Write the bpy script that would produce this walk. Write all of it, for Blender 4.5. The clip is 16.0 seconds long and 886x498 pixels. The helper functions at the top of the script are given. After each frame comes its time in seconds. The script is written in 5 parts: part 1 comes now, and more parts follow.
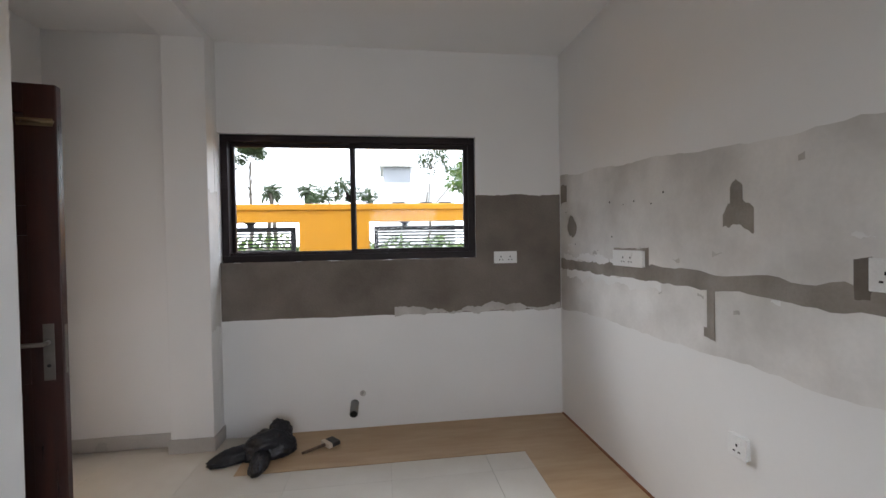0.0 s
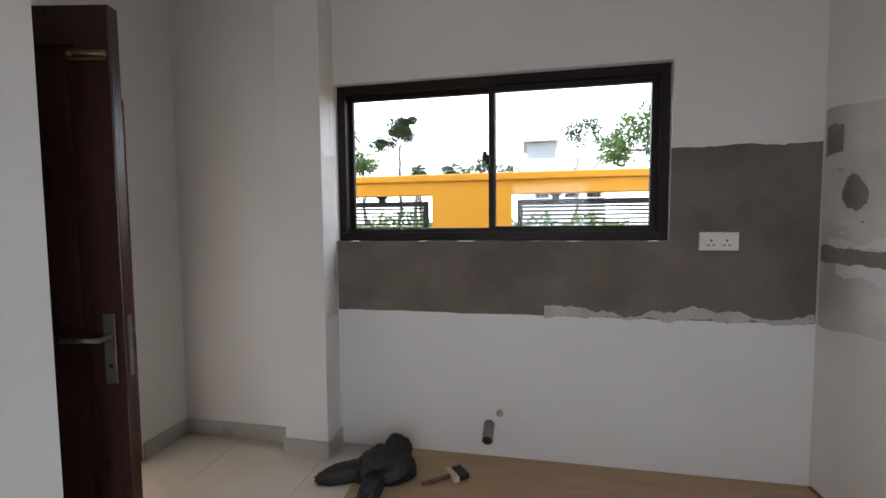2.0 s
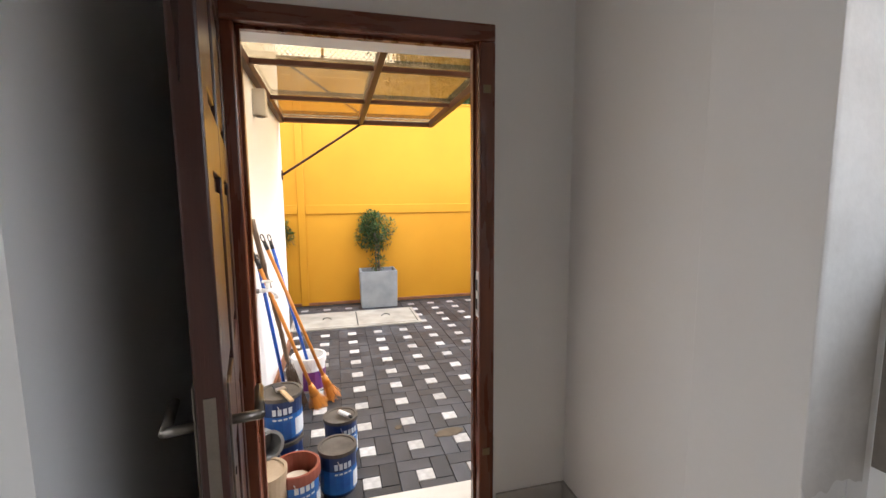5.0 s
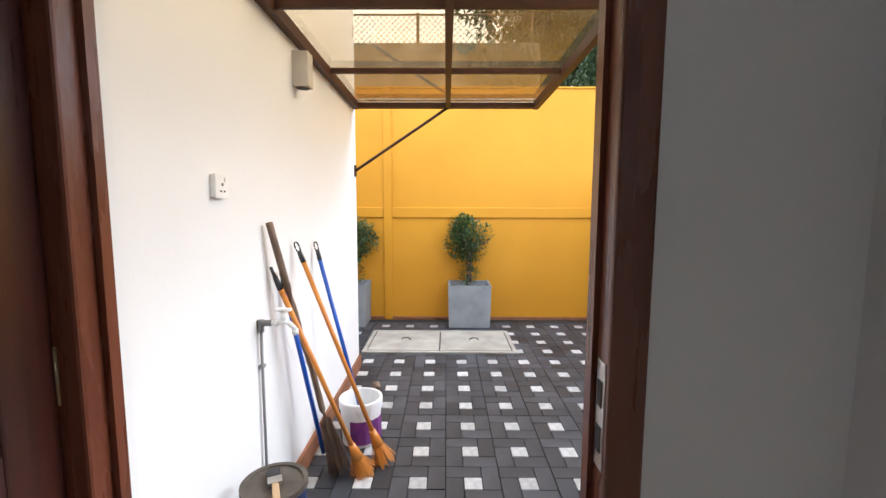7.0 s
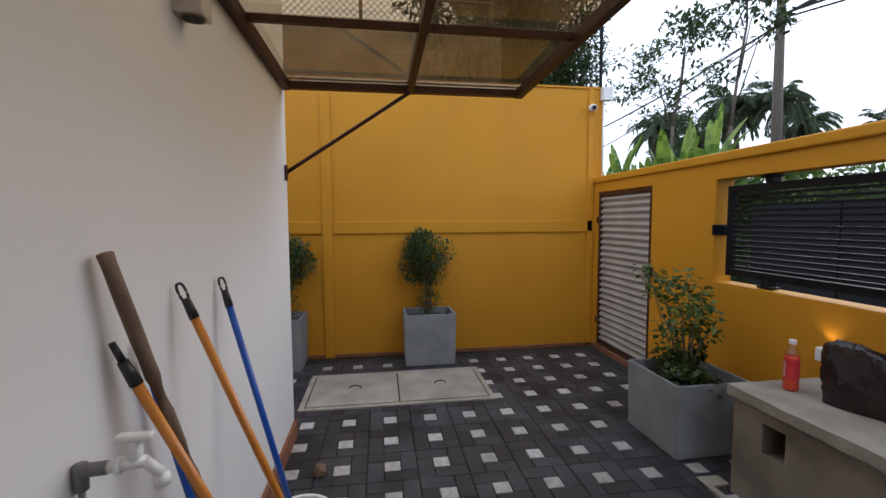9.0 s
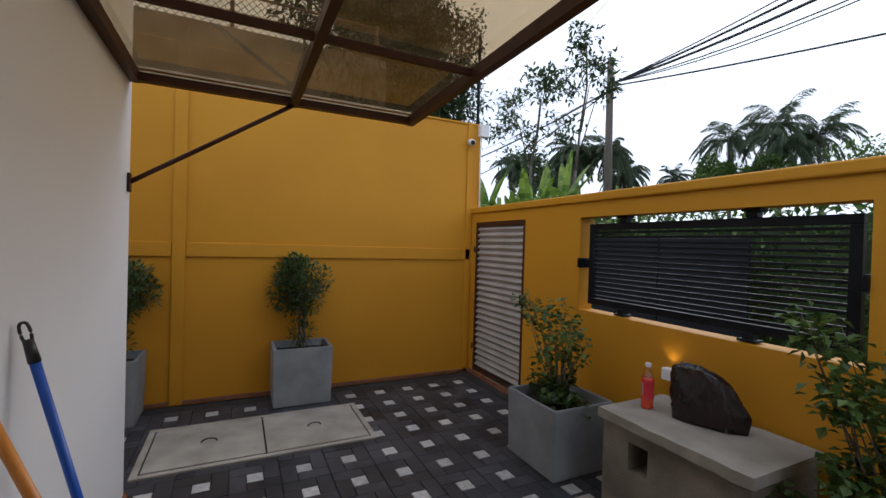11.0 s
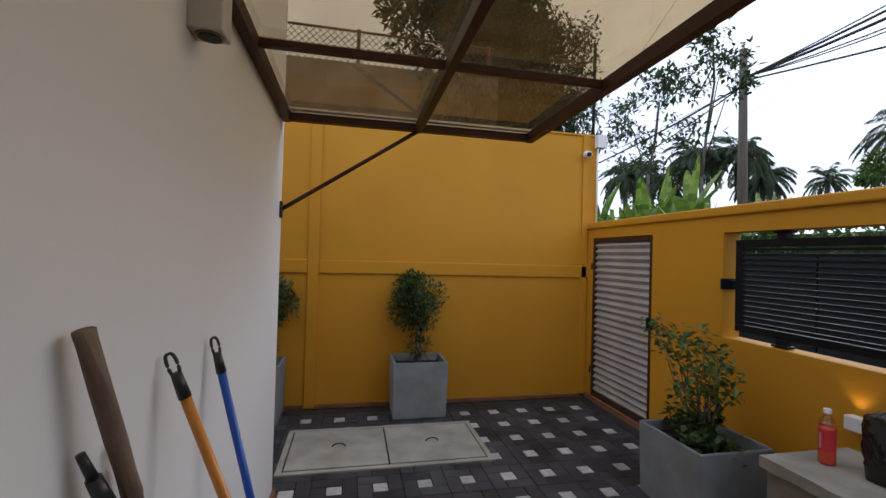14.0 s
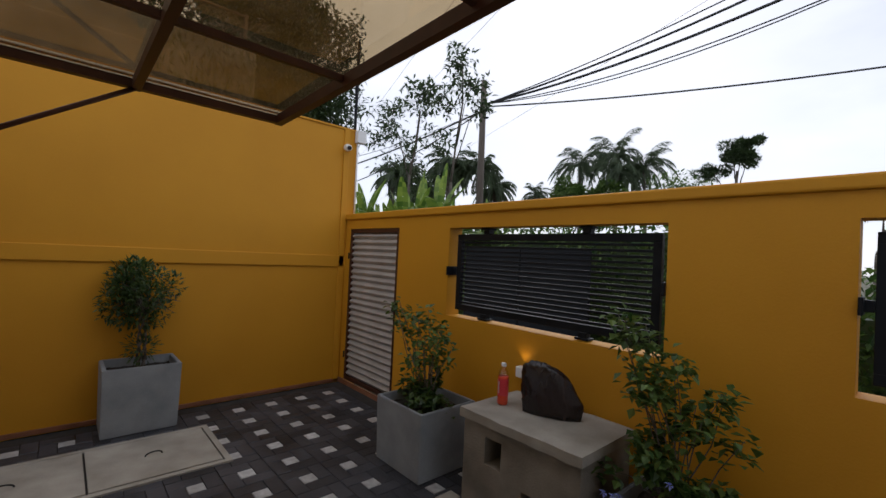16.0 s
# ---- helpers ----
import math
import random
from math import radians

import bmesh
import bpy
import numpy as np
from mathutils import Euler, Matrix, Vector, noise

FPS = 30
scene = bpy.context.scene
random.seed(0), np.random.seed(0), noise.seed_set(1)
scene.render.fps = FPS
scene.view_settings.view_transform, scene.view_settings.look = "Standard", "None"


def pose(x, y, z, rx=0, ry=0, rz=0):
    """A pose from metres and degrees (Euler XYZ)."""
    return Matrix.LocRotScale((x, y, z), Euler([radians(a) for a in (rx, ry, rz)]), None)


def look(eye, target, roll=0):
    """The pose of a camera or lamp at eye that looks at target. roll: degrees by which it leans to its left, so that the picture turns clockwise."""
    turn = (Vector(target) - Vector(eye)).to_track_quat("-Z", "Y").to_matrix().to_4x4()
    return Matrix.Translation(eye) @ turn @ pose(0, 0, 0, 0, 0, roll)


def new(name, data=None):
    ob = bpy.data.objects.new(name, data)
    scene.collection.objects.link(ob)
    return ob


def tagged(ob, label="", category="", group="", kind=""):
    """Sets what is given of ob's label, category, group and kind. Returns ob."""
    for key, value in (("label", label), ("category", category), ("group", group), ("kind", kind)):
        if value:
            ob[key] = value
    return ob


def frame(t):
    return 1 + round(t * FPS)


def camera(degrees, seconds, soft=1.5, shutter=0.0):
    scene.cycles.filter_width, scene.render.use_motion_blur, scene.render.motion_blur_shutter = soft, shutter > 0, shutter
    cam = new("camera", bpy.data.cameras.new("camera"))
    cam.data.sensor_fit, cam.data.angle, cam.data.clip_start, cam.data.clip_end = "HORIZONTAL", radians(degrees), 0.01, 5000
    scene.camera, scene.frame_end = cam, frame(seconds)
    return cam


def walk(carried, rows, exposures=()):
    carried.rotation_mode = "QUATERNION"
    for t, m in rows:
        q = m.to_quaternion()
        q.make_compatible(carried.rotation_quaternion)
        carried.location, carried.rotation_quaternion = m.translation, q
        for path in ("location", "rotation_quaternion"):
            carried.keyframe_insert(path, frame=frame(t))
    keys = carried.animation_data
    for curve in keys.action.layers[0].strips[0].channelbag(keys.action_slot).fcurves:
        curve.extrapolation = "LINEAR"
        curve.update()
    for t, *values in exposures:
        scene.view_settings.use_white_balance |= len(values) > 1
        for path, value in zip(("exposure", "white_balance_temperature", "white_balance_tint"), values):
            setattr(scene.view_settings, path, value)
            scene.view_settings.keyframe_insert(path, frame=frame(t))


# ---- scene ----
cam = camera(92.6, 16.0)
PATH = [
    (0, (0.007, 0.038, 1.542), (0.279, 2.019, 1.509), -1.0),
    (0.5, (-0.006, 0.123, 1.52), (0.059, 2.121, 1.463), -0.5),
    (1, (0.059, 0.317, 1.521), (-0.111, 2.308, 1.45), -0.7),
    (1.5, (0.085, 0.54, 1.517), (-0.242, 2.511, 1.42), -0.7),
    (2, (-0.031, 0.835, 1.521), (-0.415, 2.794, 1.399), -0.5),
    (2.5, (-0.088, 1.099, 1.514), (-0.752, 2.979, 1.357), -0.9),
    (3, (-0.131, 1.384, 1.564), (-1.18, 3.078, 1.387), -0.4),
    (3.5, (-0.202, 1.612, 1.542), (-1.548, 3.075, 1.317), -0.7),
    (4, (-0.354, 1.866, 1.549), (-1.919, 3.089, 1.318), -0.4),
    (4.5, (-0.467, 2.023, 1.535), (-2.242, 2.915, 1.305), -0.4),
    (5, (-0.589, 2.194, 1.542), (-2.515, 2.682, 1.311), -0.5),
    (7.3, (-1.676, 2.488, 1.501), (-3.665, 2.471, 1.296), 0.2),
    (7.5, (-1.777, 2.441, 1.495), (-3.765, 2.485, 1.273), 0.7),
    (8, (-2.047, 2.302, 1.484), (-4.025, 2.492, 1.262), 0.85),
    (8.5, (-2.232, 2.283, 1.482), (-4.207, 2.539, 1.304), 0.4),
    (9, (-2.392, 2.287, 1.499), (-4.366, 2.576, 1.36), -0.3),
    (9.5, (-2.527, 2.236, 1.515), (-4.425, 2.858, 1.414), -0.4),
    (9.7, (-2.565, 2.219, 1.516), (-4.418, 2.969, 1.434), -0.4),
    (11.8, (-2.56, 2.198, 1.546), (-4.361, 3.068, 1.539), 2.0),
    (12, (-2.58, 2.174, 1.551), (-4.453, 2.876, 1.541), 2.2),
    (12.5, (-2.614, 2.117, 1.561), (-4.581, 2.481, 1.558), 1.9),
    (13, (-2.62, 2.085, 1.566), (-4.612, 2.26, 1.566), 1.6),
    (13.5, (-2.619, 2.079, 1.56), (-4.614, 2.221, 1.563), 1.5),
    (14, (-2.629, 2.107, 1.563), (-4.586, 2.523, 1.592), 1.6),
    (14.5, (-2.618, 2.155, 1.558), (-4.495, 2.843, 1.594), 2.4),
    (15, (-2.594, 2.174, 1.551), (-4.359, 3.114, 1.588), 2.9),
    (15.5, (-2.567, 2.201, 1.54), (-4.195, 3.363, 1.578), 2.8),
    (16, (-2.511, 2.239, 1.538), (-3.998, 3.576, 1.57), 2.8),
]
walk(cam, [(t, look(eye, target, roll)) for t, eye, target, roll in PATH],
     exposures=[(0, 1.4, 6050, 12), (2, 1.35, 6000, 12), (3.5, 1.3, 5950, 12), (5, 1.6, 6150, 12), (7.3, 1.08, 5600, 10), (8, 0.42, 5650, 10), (9, -0.38, 5700, 12), (9.7, -0.42, 5700, 12), (11.8, -0.85, 5700, 12), (12, -0.85, 5700, 12), (12.7, -0.65, 5650, 12), (13.5, -0.6, 5650, 12), (14.2, -0.75, 5700, 12), (15, -0.8, 5850, 14), (16, -1.04, 6050, 14)])

# world, sun and large lights
world = bpy.data.worlds.new("sky")
scene.world = world
world.use_nodes = True
wn, wl = world.node_tree.nodes, world.node_tree.links
bg = wn["Background"]
bg.inputs["Strength"].default_value = 0.18
sky = wn.new("ShaderNodeTexSky")
sky.sky_type = "NISHITA"
sky.sun_disc = False
sky.sun_elevation, sky.sun_rotation = radians(34), radians(-29)
wco = wn.new("ShaderNodeTexCoord")
wmap = wn.new("ShaderNodeMapping")
wmap.inputs["Scale"].default_value = (1.6, 1.6, 4.0)
wnoise = wn.new("ShaderNodeTexNoise")
wnoise.inputs["Scale"].default_value = 1.7
wnoise.inputs["Detail"].default_value = 6
wramp = wn.new("ShaderNodeMapRange")
wramp.inputs["From Min"].default_value = 0.36
wramp.inputs["From Max"].default_value = 0.62
wramp.inputs["To Min"].default_value = 0.68
wramp.inputs["To Max"].default_value = 1.0
wmix = wn.new("ShaderNodeMix")
wmix.data_type = "RGBA"
wmix.inputs[7].default_value = (11.8, 12.0, 12.2, 1)
wl.new(wco.outputs["Generated"], wmap.inputs["Vector"])
wl.new(wmap.outputs["Vector"], wnoise.inputs["Vector"])
wl.new(wnoise.outputs["Fac"], wramp.inputs["Value"])
wl.new(wramp.outputs["Result"], wmix.inputs[0])
wl.new(sky.outputs["Color"], wmix.inputs[6])
wl.new(wmix.outputs[2], bg.inputs["Color"])

sun_data = bpy.data.lights.new("sun", "SUN")
sun_data.energy, sun_data.angle, sun_data.color = 1.6, radians(40), (1, 0.96, 0.9)
sun = new("sun", sun_data)
sun.matrix_world = look((-8, 11, 7), (-3, 2, 0))

# added fill lamp at an invented window behind the start of the walk
fill_data = bpy.data.lights.new("room_fill", "AREA")
fill_data.shape, fill_data.size, fill_data.size_y, fill_data.energy, fill_data.color = "RECTANGLE", 1.5, 1.3, 6.3, (1, 0.965, 0.955)
fill_lamp = new("room_fill", fill_data)
fill_lamp.matrix_world = look((0.45, -2.985, 1.65), (0.45, 3, 1.65))


# materials
def ramp_mix(nt, fac, a, b):
    m = nt.nodes.new("ShaderNodeMix")
    m.data_type = "RGBA"
    m.inputs[6].default_value, m.inputs[7].default_value = (*a, 1), (*b, 1)
    nt.links.new(fac, m.inputs[0])
    return m.outputs[2]


def material(name, a, b, rough=0.6, scale=6.0, fine=120.0, bump=0.15, metal=0.0, vary=0.0, spec=0.5, stretch=(1, 1, 1), distance=0.002, speck=0.1):
    """Two colours mixed by large soft stains, with fine grain as bump; vary: brightness by piece."""
    m = bpy.data.materials.new(name)
    m.use_nodes = True
    nt = m.node_tree
    bsdf = nt.nodes["Principled BSDF"]
    bsdf.inputs["Metallic"].default_value = metal
    bsdf.inputs["Specular IOR Level"].default_value = spec
    co = nt.nodes.new("ShaderNodeTexCoord")
    mp = nt.nodes.new("ShaderNodeMapping")
    mp.inputs["Scale"].default_value = stretch
    nt.links.new(co.outputs["Object"], mp.inputs["Vector"])
    big = nt.nodes.new("ShaderNodeTexNoise")
    big.inputs["Scale"].default_value, big.inputs["Detail"].default_value = scale, 7
    small = nt.nodes.new("ShaderNodeTexNoise")
    small.inputs["Scale"].default_value, small.inputs["Detail"].default_value = fine, 4
    for n in (big, small):
        nt.links.new(mp.outputs["Vector"], n.inputs["Vector"])
    mr = nt.nodes.new("ShaderNodeMapRange")
    mr.inputs["From Min"].default_value, mr.inputs["From Max"].default_value = 0.3, 0.7
    nt.links.new(big.outputs["Fac"], mr.inputs["Value"])
    col = ramp_mix(nt, mr.outputs["Result"], a, b)
    hsv = nt.nodes.new("ShaderNodeHueSaturation")
    nt.links.new(col, hsv.inputs["Color"])
    grain = nt.nodes.new("ShaderNodeMapRange")
    grain.inputs["To Min"].default_value, grain.inputs["To Max"].default_value = 1 - speck, 1 + speck
    nt.links.new(small.outputs["Fac"], grain.inputs["Value"])
    value = grain.outputs["Result"]
    if vary:
        info = nt.nodes.new("ShaderNodeObjectInfo")
        geo = nt.nodes.new("ShaderNodeNewGeometry")
        add = nt.nodes.new("ShaderNodeMath")
        nt.links.new(info.outputs["Random"], add.inputs[0])
        nt.links.new(geo.outputs["Random Per Island"], add.inputs[1])
        frac = nt.nodes.new("ShaderNodeMath")
        frac.operation = "FRACT"
        nt.links.new(add.outputs[0], frac.inputs[0])
        vr = nt.nodes.new("ShaderNodeMapRange")
        vr.inputs["To Min"].default_value, vr.inputs["To Max"].default_value = 1 - vary, 1 + vary
        nt.links.new(frac.outputs[0], vr.inputs["Value"])
        mul = nt.nodes.new("ShaderNodeMath")
        mul.operation = "MULTIPLY"
        nt.links.new(vr.outputs["Result"], mul.inputs[0])
        nt.links.new(value, mul.inputs[1])
        value = mul.outputs[0]
    nt.links.new(value, hsv.inputs["Value"])
    nt.links.new(hsv.outputs["Color"], bsdf.inputs["Base Color"])
    rr = nt.nodes.new("ShaderNodeMapRange")
    rr.inputs["To Min"].default_value, rr.inputs["To Max"].default_value = max(0.02, rough - 0.08), min(1, rough + 0.08)
    nt.links.new(big.outputs["Fac"], rr.inputs["Value"])
    nt.links.new(rr.outputs["Result"], bsdf.inputs["Roughness"])
    if bump:
        bp = nt.nodes.new("ShaderNodeBump")
        bp.inputs["Strength"].default_value, bp.inputs["Distance"].default_value = bump, distance
        nt.links.new(small.outputs["Fac"], bp.inputs["Height"])
        nt.links.new(bp.outputs["Normal"], bsdf.inputs["Normal"])
    return m


def glassy(name, tint, gloss=0.08, rough=0.02, dirt=0.0):
    """Thin pane: a tinted see-through layer with a weak mirror and some dust."""
    m = bpy.data.materials.new(name)
    m.use_nodes = True
    nt = m.node_tree
    nt.nodes.remove(nt.nodes["Principled BSDF"])
    out = nt.nodes["Material Output"]
    tr = nt.nodes.new("ShaderNodeBsdfTransparent")
    tr.inputs["Color"].default_value = (*tint, 1)
    gl = nt.nodes.new("ShaderNodeBsdfGlossy")
    gl.inputs["Roughness"].default_value = rough
    mix = nt.nodes.new("ShaderNodeMixShader")
    mix.inputs[0].default_value = gloss
    nt.links.new(tr.outputs[0], mix.inputs[1])
    nt.links.new(gl.outputs[0], mix.inputs[2])
    last = mix.outputs[0]
    if dirt:
        df = nt.nodes.new("ShaderNodeBsdfDiffuse")
        df.inputs["Color"].default_value = (0.35, 0.28, 0.2, 1)
        co = nt.nodes.new("ShaderNodeTexCoord")
        no = nt.nodes.new("ShaderNodeTexNoise")
        no.inputs["Scale"].default_value, no.inputs["Detail"].default_value = 9, 8
        mr = nt.nodes.new("ShaderNodeMapRange")
        mr.inputs["From Min"].default_value, mr.inputs["From Max"].default_value = 0.4, 0.8
        mr.inputs["To Min"].default_value, mr.inputs["To Max"].default_value = dirt * 0.3, dirt
        mix2 = nt.nodes.new("ShaderNodeMixShader")
        nt.links.new(co.outputs["Object"], no.inputs["Vector"])
        nt.links.new(no.outputs["Fac"], mr.inputs["Value"])
        nt.links.new(mr.outputs["Result"], mix2.inputs[0])
        nt.links.new(last, mix2.inputs[1])
        nt.links.new(df.outputs[0], mix2.inputs[2])
        last = mix2.outputs[0]
    nt.links.new(last, out.inputs["Surface"])
    return m


def tinted_sheet(name, tint):
    """Tinted acrylic: see-through, a little milky, mirror-like at a shallow angle, with dust."""
    m = bpy.data.materials.new(name)
    m.use_nodes = True
    nt = m.node_tree
    nt.nodes.remove(nt.nodes["Principled BSDF"])
    tr = nt.nodes.new("ShaderNodeBsdfTransparent")
    tr.inputs["Color"].default_value = (*[math.sqrt(c) for c in tint], 1)
    milk = nt.nodes.new("ShaderNodeBsdfTranslucent")
    milk.inputs["Color"].default_value = (0.42, 0.32, 0.2, 1)
    co = nt.nodes.new("ShaderNodeTexCoord")
    no = nt.nodes.new("ShaderNodeTexNoise")
    no.inputs["Scale"].default_value, no.inputs["Detail"].default_value = 7, 8
    mr = nt.nodes.new("ShaderNodeMapRange")
    mr.inputs["From Min"].default_value, mr.inputs["From Max"].default_value = 0.4, 0.75
    mr.inputs["To Min"].default_value, mr.inputs["To Max"].default_value = 0.02, 0.07
    body = nt.nodes.new("ShaderNodeMixShader")
    gl = nt.nodes.new("ShaderNodeBsdfGlossy")
    gl.inputs["Roughness"].default_value = 0.03
    lw = nt.nodes.new("ShaderNodeLayerWeight")
    lw.inputs["Blend"].default_value = 0.5
    power = nt.nodes.new("ShaderNodeMath")
    power.operation = "POWER"
    power.inputs[1].default_value = 4.0
    gloss = nt.nodes.new("ShaderNodeMapRange")
    gloss.inputs["To Min"].default_value, gloss.inputs["To Max"].default_value = 0.03, 0.75
    mix = nt.nodes.new("ShaderNodeMixShader")
    link = nt.links.new
    link(co.outputs["Object"], no.inputs["Vector"])
    link(no.outputs["Fac"], mr.inputs["Value"])
    link(mr.outputs["Result"], body.inputs[0])
    link(tr.outputs[0], body.inputs[1])
    link(milk.outputs[0], body.inputs[2])
    link(lw.outputs["Facing"], power.inputs[0])
    link(power.outputs[0], gloss.inputs["Value"])
    link(gloss.outputs["Result"], mix.inputs[0])
    link(body.outputs[0], mix.inputs[1])
    link(gl.outputs[0], mix.inputs[2])
    link(mix.outputs[0], nt.nodes["Material Output"].inputs["Surface"])
    return m


def leafy(name, a, b, glow=0.35):
    """Leaf: diffuse and translucent, its colour varied from leaf to leaf."""
    m = bpy.data.materials.new(name)
    m.use_nodes = True
    nt = m.node_tree
    bsdf = nt.nodes["Principled BSDF"]
    geo = nt.nodes.new("ShaderNodeNewGeometry")
    col = ramp_mix(nt, geo.outputs["Random Per Island"], a, b)
    nt.links.new(col, bsdf.inputs["Base Color"])
    bsdf.inputs["Roughness"].default_value = 0.45
    tl = nt.nodes.new("ShaderNodeBsdfTranslucent")
    nt.links.new(col, tl.inputs["Color"])
    mix = nt.nodes.new("ShaderNodeMixShader")
    mix.inputs[0].default_value = glow
    nt.links.new(bsdf.outputs[0], mix.inputs[1])
    nt.links.new(tl.outputs[0], mix.inputs[2])
    nt.links.new(mix.outputs[0], nt.nodes["Material Output"].inputs["Surface"])
    return m


M_WALL = material("white_wall_paint", (0.77, 0.765, 0.755), (0.82, 0.815, 0.805), 0.55, 1.1, 70, 0.06, speck=0.012)
M_CEIL = material("ceiling_paint", (0.78, 0.775, 0.765), (0.82, 0.815, 0.805), 0.8, 1.2, 70, 0.05, speck=0.012)
M_CEMENT = material("wet_cement_render", (0.14, 0.119, 0.099), (0.225, 0.195, 0.167), 0.85, 3.5, 90, 0.6, distance=0.004)
M_CHASE = material("dry_cement_fill", (0.2, 0.178, 0.155), (0.33, 0.3, 0.265), 0.9, 6, 80, 0.6, distance=0.004)
M_HANDLE = material("aged_dark_steel", (0.17, 0.15, 0.13), (0.27, 0.245, 0.215), 0.36, 12, 200, 0.05, metal=1.0)
M_SKIM = material("grey_skim_plaster", (0.5, 0.48, 0.455), (0.8, 0.785, 0.765), 0.85, 2.4, 60, 0.3, distance=0.003, speck=0.06)
M_SMEAR = material("thin_cement_smear", (0.42, 0.4, 0.37), (0.58, 0.56, 0.53), 0.85, 9, 100, 0.4)
M_YELLOW = material("yellow_masonry_paint", (0.53, 0.238, 0.009), (0.61, 0.286, 0.014), 0.6, 0.9, 110, 0.25, distance=0.003, speck=0.03, spec=0.3)
M_TILE = material("cream_floor_tile", (0.66, 0.62, 0.56), (0.72, 0.69, 0.63), 0.14, 4, 200, 0.02, vary=0.02)
M_GROUT = material("grey_grout", (0.5, 0.47, 0.43), (0.58, 0.55, 0.5), 0.9, 8, 200, 0.3)
M_SKIRT = material("grey_skirting_tile", (0.42, 0.4, 0.375), (0.5, 0.475, 0.45), 0.3, 5, 160, 0.05, vary=0.03)
M_BOARD = material("brown_floor_sheet", (0.4, 0.27, 0.15), (0.5, 0.36, 0.22), 0.45, 3, 110, 0.15, stretch=(1, 5, 1))
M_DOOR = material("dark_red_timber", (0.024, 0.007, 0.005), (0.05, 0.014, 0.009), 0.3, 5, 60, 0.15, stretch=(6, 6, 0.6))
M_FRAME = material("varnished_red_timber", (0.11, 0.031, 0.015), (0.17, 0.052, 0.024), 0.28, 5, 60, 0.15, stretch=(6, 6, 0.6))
M_HEAD = material("varnished_red_timber_head", (0.11, 0.031, 0.015), (0.17, 0.052, 0.024), 0.28, 5, 60, 0.15, stretch=(6, 0.6, 6))
M_WINDOW = material("dark_brown_aluminium", (0.013, 0.008, 0.009), (0.02, 0.012, 0.013), 0.45, 6, 150, 0.03, spec=0.25)
M_STEEL = material("brushed_steel", (0.5, 0.48, 0.45), (0.62, 0.6, 0.57), 0.32, 12, 200, 0.05, metal=1.0)
M_BRASS = material("dull_brass", (0.2, 0.15, 0.085), (0.28, 0.21, 0.12), 0.38, 12, 200, 0.05, metal=1.0)
M_PLASTIC = material("white_plastic", (0.78, 0.78, 0.77), (0.83, 0.83, 0.82), 0.3, 10, 200, 0.01)
M_HOLE = material("dark_slot", (0.012, 0.012, 0.012), (0.02, 0.02, 0.02), 0.7, 10, 100, 0)
M_PAVER = material("charcoal_paver", (0.017, 0.018, 0.023), (0.054, 0.055, 0.063), 0.55, 3.5, 140, 0.8, vary=0.42, distance=0.003)
M_PALE = material("pale_stone_cube", (0.33, 0.32, 0.31), (0.52, 0.51, 0.5), 0.7, 22, 140, 0.8, vary=0.2, distance=0.004)
M_SAND = material("joint_sand", (0.022, 0.02, 0.018), (0.05, 0.045, 0.04), 0.95, 12, 160, 0.6)
M_CONC = material("weathered_concrete", (0.25, 0.225, 0.185), (0.41, 0.38, 0.325), 0.85, 4, 110, 0.6, distance=0.004)
M_BENCH = material("rough_cement_block", (0.15, 0.13, 0.1), (0.34, 0.305, 0.25), 0.9, 3, 90, 0.8, distance=0.005)
M_POT = material("grey_fibre_cement", (0.2, 0.215, 0.225), (0.3, 0.315, 0.325), 0.7, 5, 120, 0.4)
M_SOIL = material("dark_soil", (0.018, 0.013, 0.01), (0.04, 0.03, 0.022), 0.95, 30, 120, 1.0, distance=0.01)
M_GATE = material("galvanised_sheet", (0.36, 0.335, 0.305), (0.48, 0.455, 0.42), 0.5, 4, 120, 0.1, metal=0.15)
M_IRON = material("black_painted_steel", (0.006, 0.007, 0.009), (0.012, 0.014, 0.017), 0.5, 8, 150, 0.1, spec=0.18)
M_CANOPY = material("brown_painted_steel", (0.045, 0.017, 0.011), (0.075, 0.029, 0.018), 0.45, 8, 150, 0.1, spec=0.25)
M_ALU = material("bright_aluminium_strip", (0.6, 0.6, 0.6), (0.7, 0.7, 0.7), 0.25, 8, 150, 0.02, metal=1.0)
M_TERRA = material("terracotta_kerb", (0.19, 0.075, 0.035), (0.29, 0.12, 0.06), 0.75, 8, 120, 0.4)
M_BARK = material("grey_bark", (0.09, 0.075, 0.06), (0.17, 0.145, 0.12), 0.9, 12, 80, 0.8, distance=0.01)
M_POLE = material("weathered_pole_timber", (0.085, 0.068, 0.055), (0.14, 0.115, 0.095), 0.85, 4, 90, 0.4, stretch=(3, 3, 0.4))
M_CABLE = material("black_cable", (0.012, 0.012, 0.013), (0.02, 0.02, 0.02), 0.5, 4, 50, 0)
M_GLASS = glassy("window_glass", (0.95, 0.96, 0.96), 0.015)
M_TINT = tinted_sheet("brown_tinted_sheet", (0.46, 0.345, 0.2))
M_LEAF = leafy("shrub_leaf", (0.016, 0.042, 0.01), (0.085, 0.14, 0.03), 0.3)
M_LEAF2 = leafy("fresh_leaf", (0.03, 0.08, 0.015), (0.16, 0.24, 0.055), 0.35)
M_FAR = leafy("tree_leaf", (0.03, 0.055, 0.022), (0.08, 0.12, 0.045), 0.3)
M_BANANA = leafy("banana_leaf", (0.07, 0.15, 0.02), (0.27, 0.37, 0.06), 0.4)
